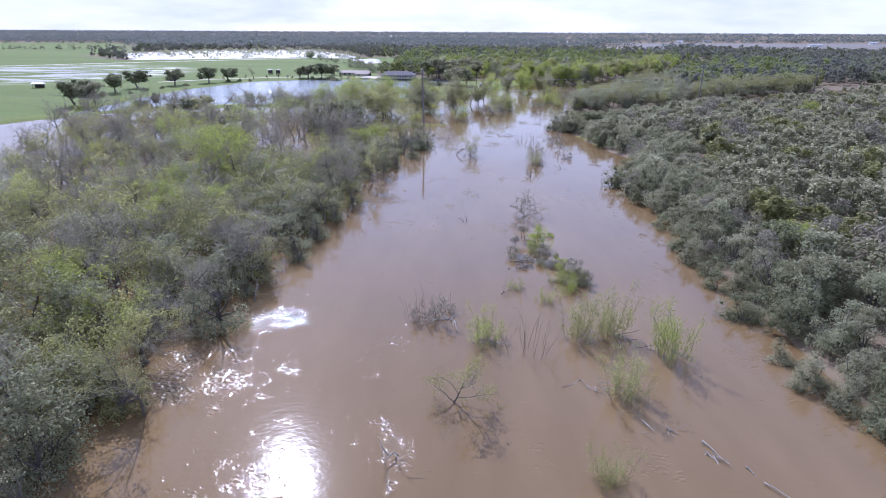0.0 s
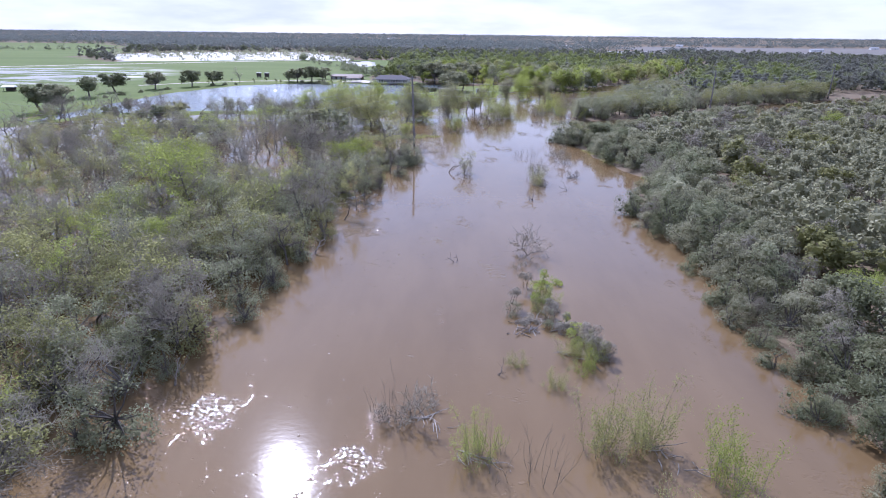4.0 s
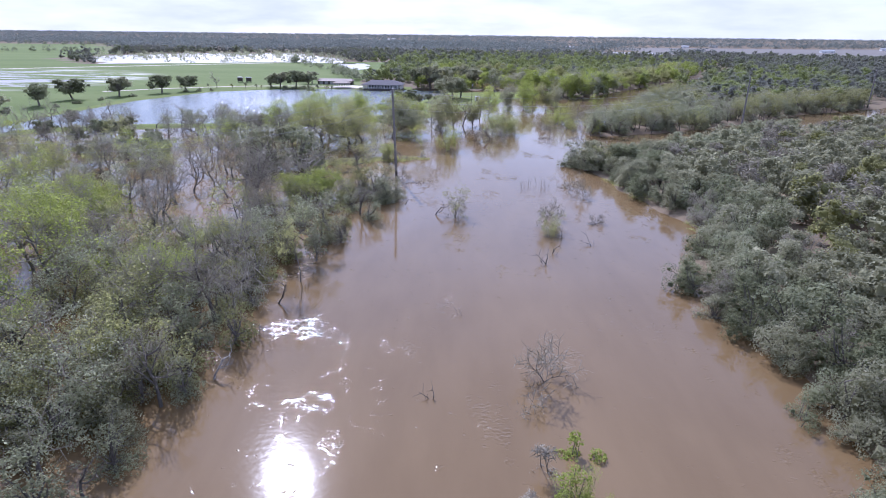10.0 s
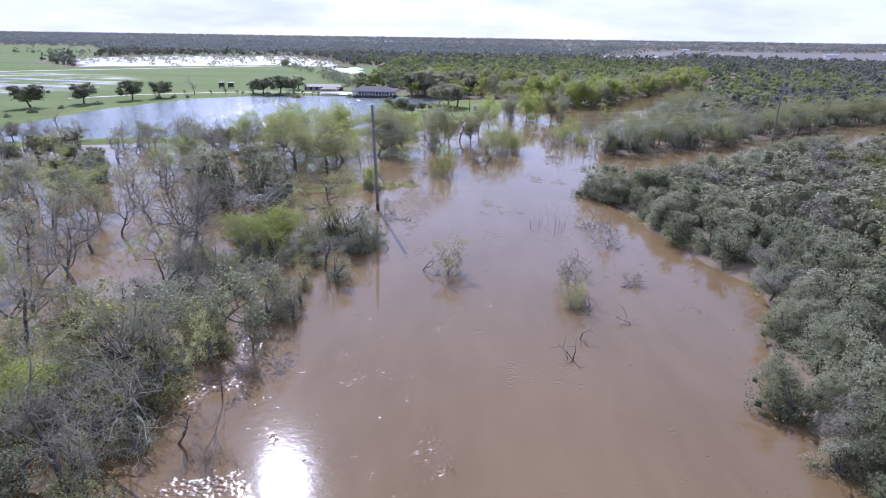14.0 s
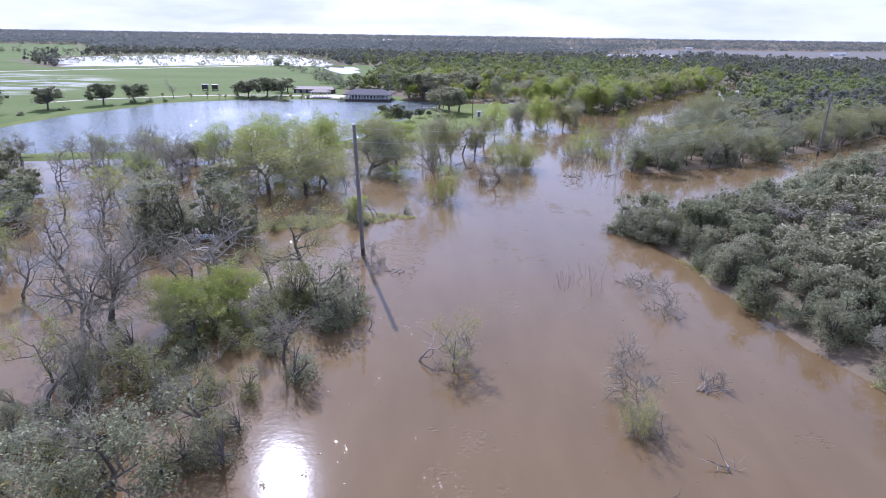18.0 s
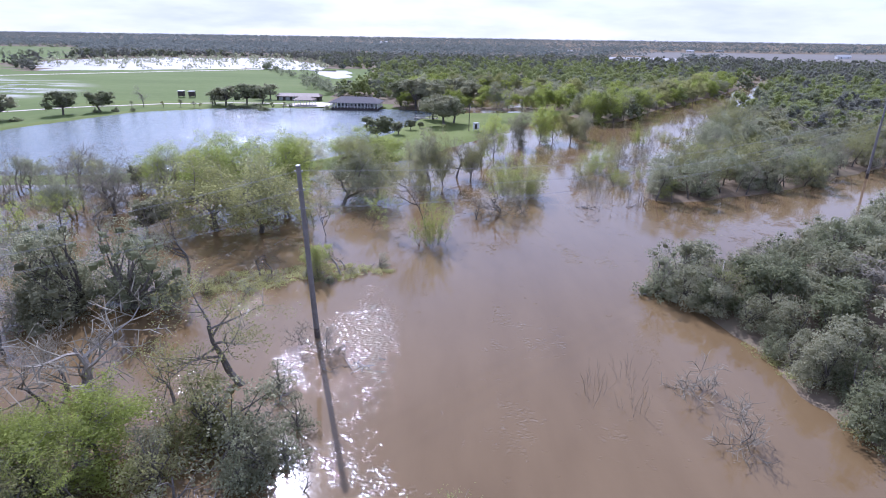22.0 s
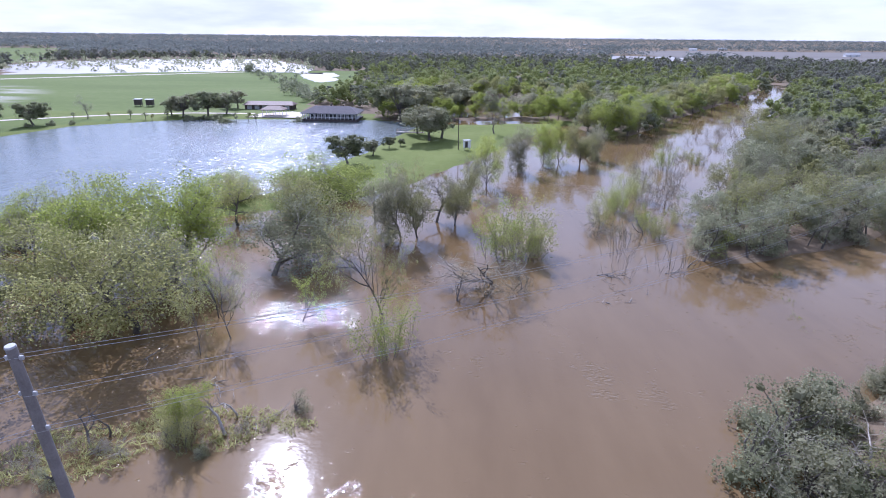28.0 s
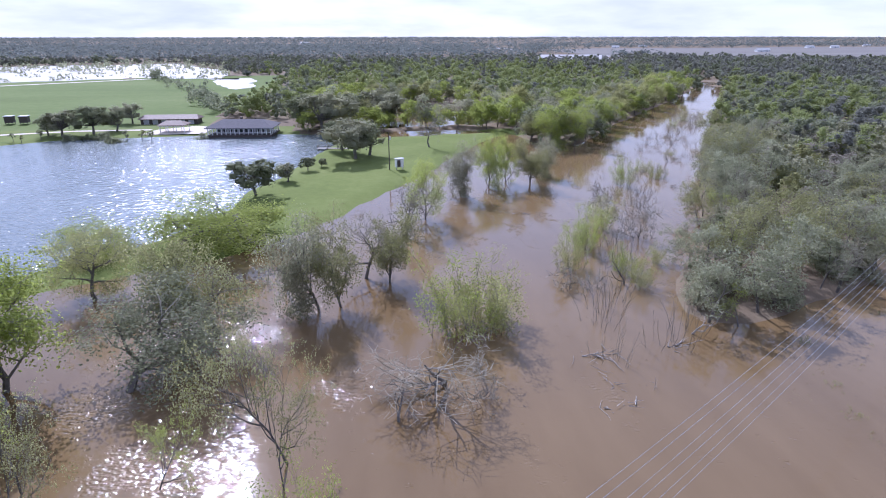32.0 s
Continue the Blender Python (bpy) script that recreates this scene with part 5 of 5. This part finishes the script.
gaz = thing("gazebo", -51.0, 375.8, -4, "open gazebo with a brown roof and white posts beside the pond", "building")
part("floor_slab", block(-4.2, -2.6, -0.3, 4.2, 2.8, 0.12), M_SAND, gaz)
for sx in (-3.8, -1.3, 1.3, 3.8):
    for sy in (-2.2, 2.4):
        part("post", block(sx - 0.09, sy - 0.09, 0.12, sx + 0.09, sy + 0.09, 2.3, 0.02), M_WHITE, gaz)
part("fascia", block(-4.1, -2.55, 2.1, 4.1, -2.4, 2.5), M_WHITE, gaz)
part("roof", hip_roof(-4.5, -2.9, 4.5, 3.1, 2.5, 3.7, 2.2), M_BROWN, gaz, "brown shingled roof")

shed = thing("shed", -58.0, 396.5, -3, "long low shed with a dark brown roof", "building")
part("wall", block(-9.8, -2.6, -0.2, 9.8, 2.8, 1.9), M_SHADE, shed)
for k in range(6):
    part("door", block(-8.8 + k * 3.1, -2.68, 0.0, -6.9 + k * 3.1, -2.62, 1.7), M_GREY, shed)
part("roof", hip_roof(-10.4, -3.4, 10.4, 3.6, 1.9, 3.1, 1.2), M_BROWN, shed, "dark brown shingled roof")

shelter = thing("feed_shelter", -203.0, 302.0, 12, "small open shelter with a pale roof in the pasture", "shed")
for sx in (-2.2, 2.0):
    for sy in (-1.4, 1.2):
        part("post", block(sx, sy, -0.1, sx + 0.15, sy + 0.15, 2.1), M_SHADE, shelter)
part("wall", block(-2.3, 1.36, 0.0, 2.2, 1.46, 2.0, 0.02), M_SHADE, shelter, "dark plank back wall")
part("roof", hip_roof(-2.8, -2.0, 2.8, 1.9, 2.1, 2.9, 0.4), M_WHITE, shelter, "pale sheet metal roof")

bm = bmesh.new()
bm.faces.new([bm.verts.new((x, y, 0.69)) for x, y in ((-60, 371), (-52, 370.2), (-40.5, 370.2), (-40, 384), (-47, 388), (-58, 381))])
bmesh.ops.recalc_face_normals(bm, faces=bm.faces)
me = bpy.data.meshes.new("patio")
bm.to_mesh(me)
bm.free()
me.materials.append(M_SAND)
tagged(new("pavement", me), "pale gravel yard between the gazebo and the pavilion", "pavement", kind="structure")

for bx, by in ((-114.6, 401.7), (-109.4, 401.1)):
    blind = thing("hunting_blind", bx, by, 8, "dark box blind on short legs in the pasture", "hut", "box blinds")
    part("body", block(-1.3, -1.3, 0.6, 1.3, 1.3, 2.8, 0.05), M_SHADE, blind)
    part("roof", block(-1.5, -1.5, 2.8, 1.5, 1.5, 2.95, 0.03), M_GREY, blind)
    for sx in (-1.1, 1.1):
        for sy in (-1.1, 1.1):
            part("leg", block(sx - 0.08, sy - 0.08, -0.3, sx + 0.08, sy + 0.08, 0.6), M_SHADE, blind)

booth = thing("meter_booth", 18.9, 309.5, 20, "white metal cabinet on posts beside the utility pole", "cabinet")
part("body", block(-0.9, -0.6, 0.7, 0.9, 0.6, 2.6, 0.04), M_WHITE, booth)
part("door", block(-0.75, -0.66, 0.8, 0.05, -0.61, 2.4), M_SHADE, booth, "dark open door")
part("roof", block(-1.05, -0.75, 2.6, 1.05, 0.75, 2.72, 0.02), M_GREY, booth)
for sx in (-0.75, 0.75):
    part("leg", block(sx - 0.07, -0.07, -0.3, sx + 0.07, 0.07, 0.7), M_GREY, booth)

bridge = thing("footbridge", 2.0, 339.0, -8, "low grey plank footbridge over the pond's outlet", "bridge", z=0.1)
for k in range(14):
    part("plank", block(-4.5 + k * 0.65, -0.8, 0.55, -3.9 + k * 0.65, 0.8, 0.62), M_DEAD, bridge)
for sx in (-4.2, -1.4, 1.4, 4.2):
    for sy in (-0.75, 0.75):
        part("post", block(sx - 0.07, sy - 0.07, -1.3, sx + 0.07, sy + 0.07, 1.4), M_DEAD, bridge)
for sy in (-0.75, 0.75):
    part("rail", block(-4.4, sy - 0.04, 1.25, 4.4, sy + 0.04, 1.35), M_DEAD, bridge)

# power line across the river
POLES = [(-128.0, 152.0, 18.6), (-5.6, 172.0, 18.6), (106.5, 250.5, 16.4), (189.0, 308.6, 16.4)]
SAG = [32, 15, 15]
LEAN = {1: (4.6, -1.2)}
TOPS = []
for n, (px, py, ph) in enumerate(POLES):
    z = float(ground_height(px, py))
    rx, ry = LEAN.get(n, (0, 0))
    TOPS.append((px + ph * math.sin(radians(ry)), py - ph * math.sin(radians(rx)), ph))
    pole = thing("utility_pole", px, py, 35, "tall plain grey power pole standing in flood water", "pole", "power line", z=z)
    if n in LEAN:
        pole.matrix_basis = pose(px, py, z, rx, ry, 0)
    part("shaft", post(0, 0, 1.2 - z, ph - z, 0.29, 0.21, 14), M_POLE, pole)
    part("base", post(0, 0, -0.5, 1.2 - z, 0.31, 0.295, 14), M_WET, pole, "dark wet pole foot")
    part("cap", post(0, 0, ph - z, ph - z + 0.08, 0.23, 0.2, 14), M_GREY, pole)
    for lv in (0.5, 2.3, 4.1):
        for sd in (-1, 1):
            part("insulator", block(min(0.2 * sd, 0.38 * sd), -0.06, ph - z - lv - 0.1, max(0.2 * sd, 0.38 * sd), 0.06, ph - z - lv + 0.1, 0.02), M_GREY, pole)
for (ax, ay, ah), (bx, by, bh), drop in zip(TOPS, TOPS[1:], SAG):
    for lv in (0.5, 2.3, 4.1):
        for sd in (-0.2, 0.2):
            k = np.linspace(0, 1, 25)
            d = Vector((by - ay, ax - bx, 0)).normalized() * sd
            pts = np.stack([ax + (bx - ax) * k + d.x, ay + (by - ay) * k + d.y, ah - lv + (bh - ah) * k - drop * k * (1 - k)], 1)
            tagged(new("power_cable", mesh_np("cable", *hose(pts, 0.010, 4), M_WIRE)), "thin sagging power cable strung between the poles", "cable", "power line")
for px, py, ph in ((0.5, 244.0, 8.2), (16.6, 309.8, 8.7)):
    pole = thing("service_pole", px, py, 0, "slim dark wooden service pole by the lawn", "pole", "service poles")
    part("shaft", post(0, 0, -0.4, ph, 0.14, 0.10), M_SHADE, pole)
    part("transformer", post(0.3, 0, ph - 1.6, ph - 0.9, 0.17, 0.17), M_GREY, pole)

# gravel tracks in the pasture
for name, line, w, label in (("road", [(-520, 330), (-420, 412), (-292, 515), (-205, 582), (-140, 628)], 2.6, "pale gravel road across the pasture"), ("path", [(-160, 338), (-140, 357), (-110, 374), (-84, 381), (-60, 381)], 1.3, "pale gravel path round the pond")):
    bm = bmesh.new()
    rows = []
    for i, (px, py) in enumerate(line):
        a, b = Vector(line[max(i - 1, 0)]), Vector(line[min(i + 1, len(line) - 1)])
        s = Vector((b.y - a.y, a.x - b.x)).normalized() * w
        rows.append([bm.verts.new((px + s.x, py + s.y, 0.66)), bm.verts.new((px - s.x, py - s.y, 0.66))])
    for p, q in zip(rows, rows[1:]):
        bm.faces.new((p[0], p[1], q[1], q[0]))
    me = bpy.data.meshes.new(name)
    bm.to_mesh(me)
    bm.free()
    me.materials.append(M_SAND)
    tagged(new(name, me), label, name, kind="structure")


# driftwood lodged in the stems
def stick(rng, length, r):
    p = [np.zeros(3)]
    d = np.array([1.0, 0, 0])
    for _ in range(3):
        d = d + rng.normal(size=3) * 0.22
        p.append(p[-1] + d / np.linalg.norm(d) * length / 3)
    return tubes(p[:-1], p[1:], [r, r * 0.8, r * 0.6], [r * 0.8, r * 0.6, r * 0.3], 5)


rng = np.random.default_rng(77)
STICKS = [mesh_np("stick", *stick(rng, rng.uniform(0.8, 2.8), rng.uniform(0.018, 0.065)), M_DEAD) for _ in range(10)]


def driftwood(x, y, n, size, turn):
    ob = thing("driftwood_pile", x, y, turn, "tangled pale driftwood and sticks lodged in the flood", "driftwood", "driftwood piles", z=-0.12)
    for _ in range(n):
        o = new("stick", STICKS[rng.integers(10)])
        o.parent = ob
        o.matrix_basis = Matrix.LocRotScale((rng.normal() * size, rng.normal() * size * 0.35, rng.uniform(0.0, 0.35)), Euler((0, rng.normal() * 0.18, rng.normal() * 1.0)), (1, 1, 1))


for x, y, n, size, turn in ((10.2, 72.6, 22, 0.7, 0), (12.4, 73.0, 20, 0.7, 20), (0.3, 56.0, 26, 0.9, -35), (13.0, 43.6, 16, 0.9, -40), (11.0, 70.4, 24, 1.3, 5), (17.0, 37.8, 10, 1.0, -20), (20.4, 34.4, 10, 1.2, -50), (4.6, 51.1, 20, 1.0, -20), (18.7, 51.3, 16, 1.1, -25), (14.5, 65.5, 14, 0.9, -40), (29.0, 139.0, 14, 0.6, 10), (-0.8, 166.3, 20, 1.2, 20), (34.4, 222.6, 26, 1.1, -10), (33.2, 214.0, 14, 1.0, 0), (38.2, 272.1, 12, 1.0, 5), (42.7, 223.3, 16, 0.8, 20), (33.5, 218.0, 10, 1.2, -70), (-12.0, 152.0, 16, 1.3, 30), (-9.0, 149.5, 14, 1.2, -10), (-31.0, 146.5, 18, 1.4, 15), (-29.0, 141.0, 14, 1.3, -30), (-6.5, 160.5, 14, 1.2, 60), (-24.5, 143.0, 12, 1.5, 20), (-14.0, 186.5, 12, 1.6, 18), (-4.0, 190.5, 10, 1.2, 18), (-12.5, 156.5, 12, 1.4, 80), (-17.0, 200.0, 14, 1.5, 10), (-9.0, 196.0, 14, 1.6, -20)):
    driftwood(x, y, n, size, turn)

# brush standing in the flooded pasture, and farms on the plain
protos_mat["flooded_brush"] = M_DULL
x, y, rng = scattered(91, (-480, 580, -90, 890), 9.5, lambda x, y: (inside_by(FLOOD_FIELD, x, y) > -9) & (wave(x, y * 1.7, 16) + 0.55 * np.clip((y - 690 - 0.25 * (x + 240)) / 110, -1.6, 1) - 0.25 * np.clip((inside_by(FLOOD_FIELD, x, y) - 8) / 40, -1.6, 1) > -0.12) & (y > 610 - 0.1 * (x + 240)))
stuff("flooded_brush", [mass(950 + i, 3.6, 3.4, 6, 26, 1.3, 0.0) for i in range(4)], x, y, rng, (0.5, 1.6), "dark bushes standing in the flooded pasture", "brush", 0.3)
rng = np.random.default_rng(92)
for name, line, n in (("field_hedge", [(-800, 800), (-580, 828), (-434, 850), (-330, 858)], 110), ("field_hedge", [(-1100, 1130), (-668, 1167), (-520, 1180)], 90), ("pasture_hedge", [(-143, 640), (-129, 620), (-88, 530), (-60, 457), (-46, 420)], 60)):
    k = np.sort(rng.uniform(0, len(line) - 1.001, n))
    x, y = (np.interp(k, np.arange(len(line)), [p[j] for p in line]) for j in (0, 1))
    # hedges take the far green with haze in its colour
    protos_mat[name] = M_HAZED_GREEN
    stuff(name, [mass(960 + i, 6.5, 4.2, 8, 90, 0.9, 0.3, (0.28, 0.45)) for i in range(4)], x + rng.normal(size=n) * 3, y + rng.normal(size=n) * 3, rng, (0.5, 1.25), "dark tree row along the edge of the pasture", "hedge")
for x, y, w in ((560, 1480, 16), (660, 1560, 18), (700, 1180, 14), (716, 1186, 10), (980, 1420, 18), (1040, 1420, 16), (1240, 1560, 16), (-640, 1270, 26), (-180, 2200, 30), (420, 1900, 20)):
    farm = thing("farmhouse", x, y, (x * 7) % 40 - 20, "small white farm building far off on the plain", "house", "far farms")
    part("wall", block(-w / 2, -4, -0.3, w / 2, 4, 3.2), M_WHITE, farm)
    part("door", block(-0.6, -4.06, 0, 0.6, -4.01, 2.1), M_SHADE, farm)
    part("roof", hip_roof(-w / 2 - 0.5, -4.6, w / 2 + 0.5, 4.6, 3.2, 5.4, 0.6), M_GREY, farm, "pale metal roof")
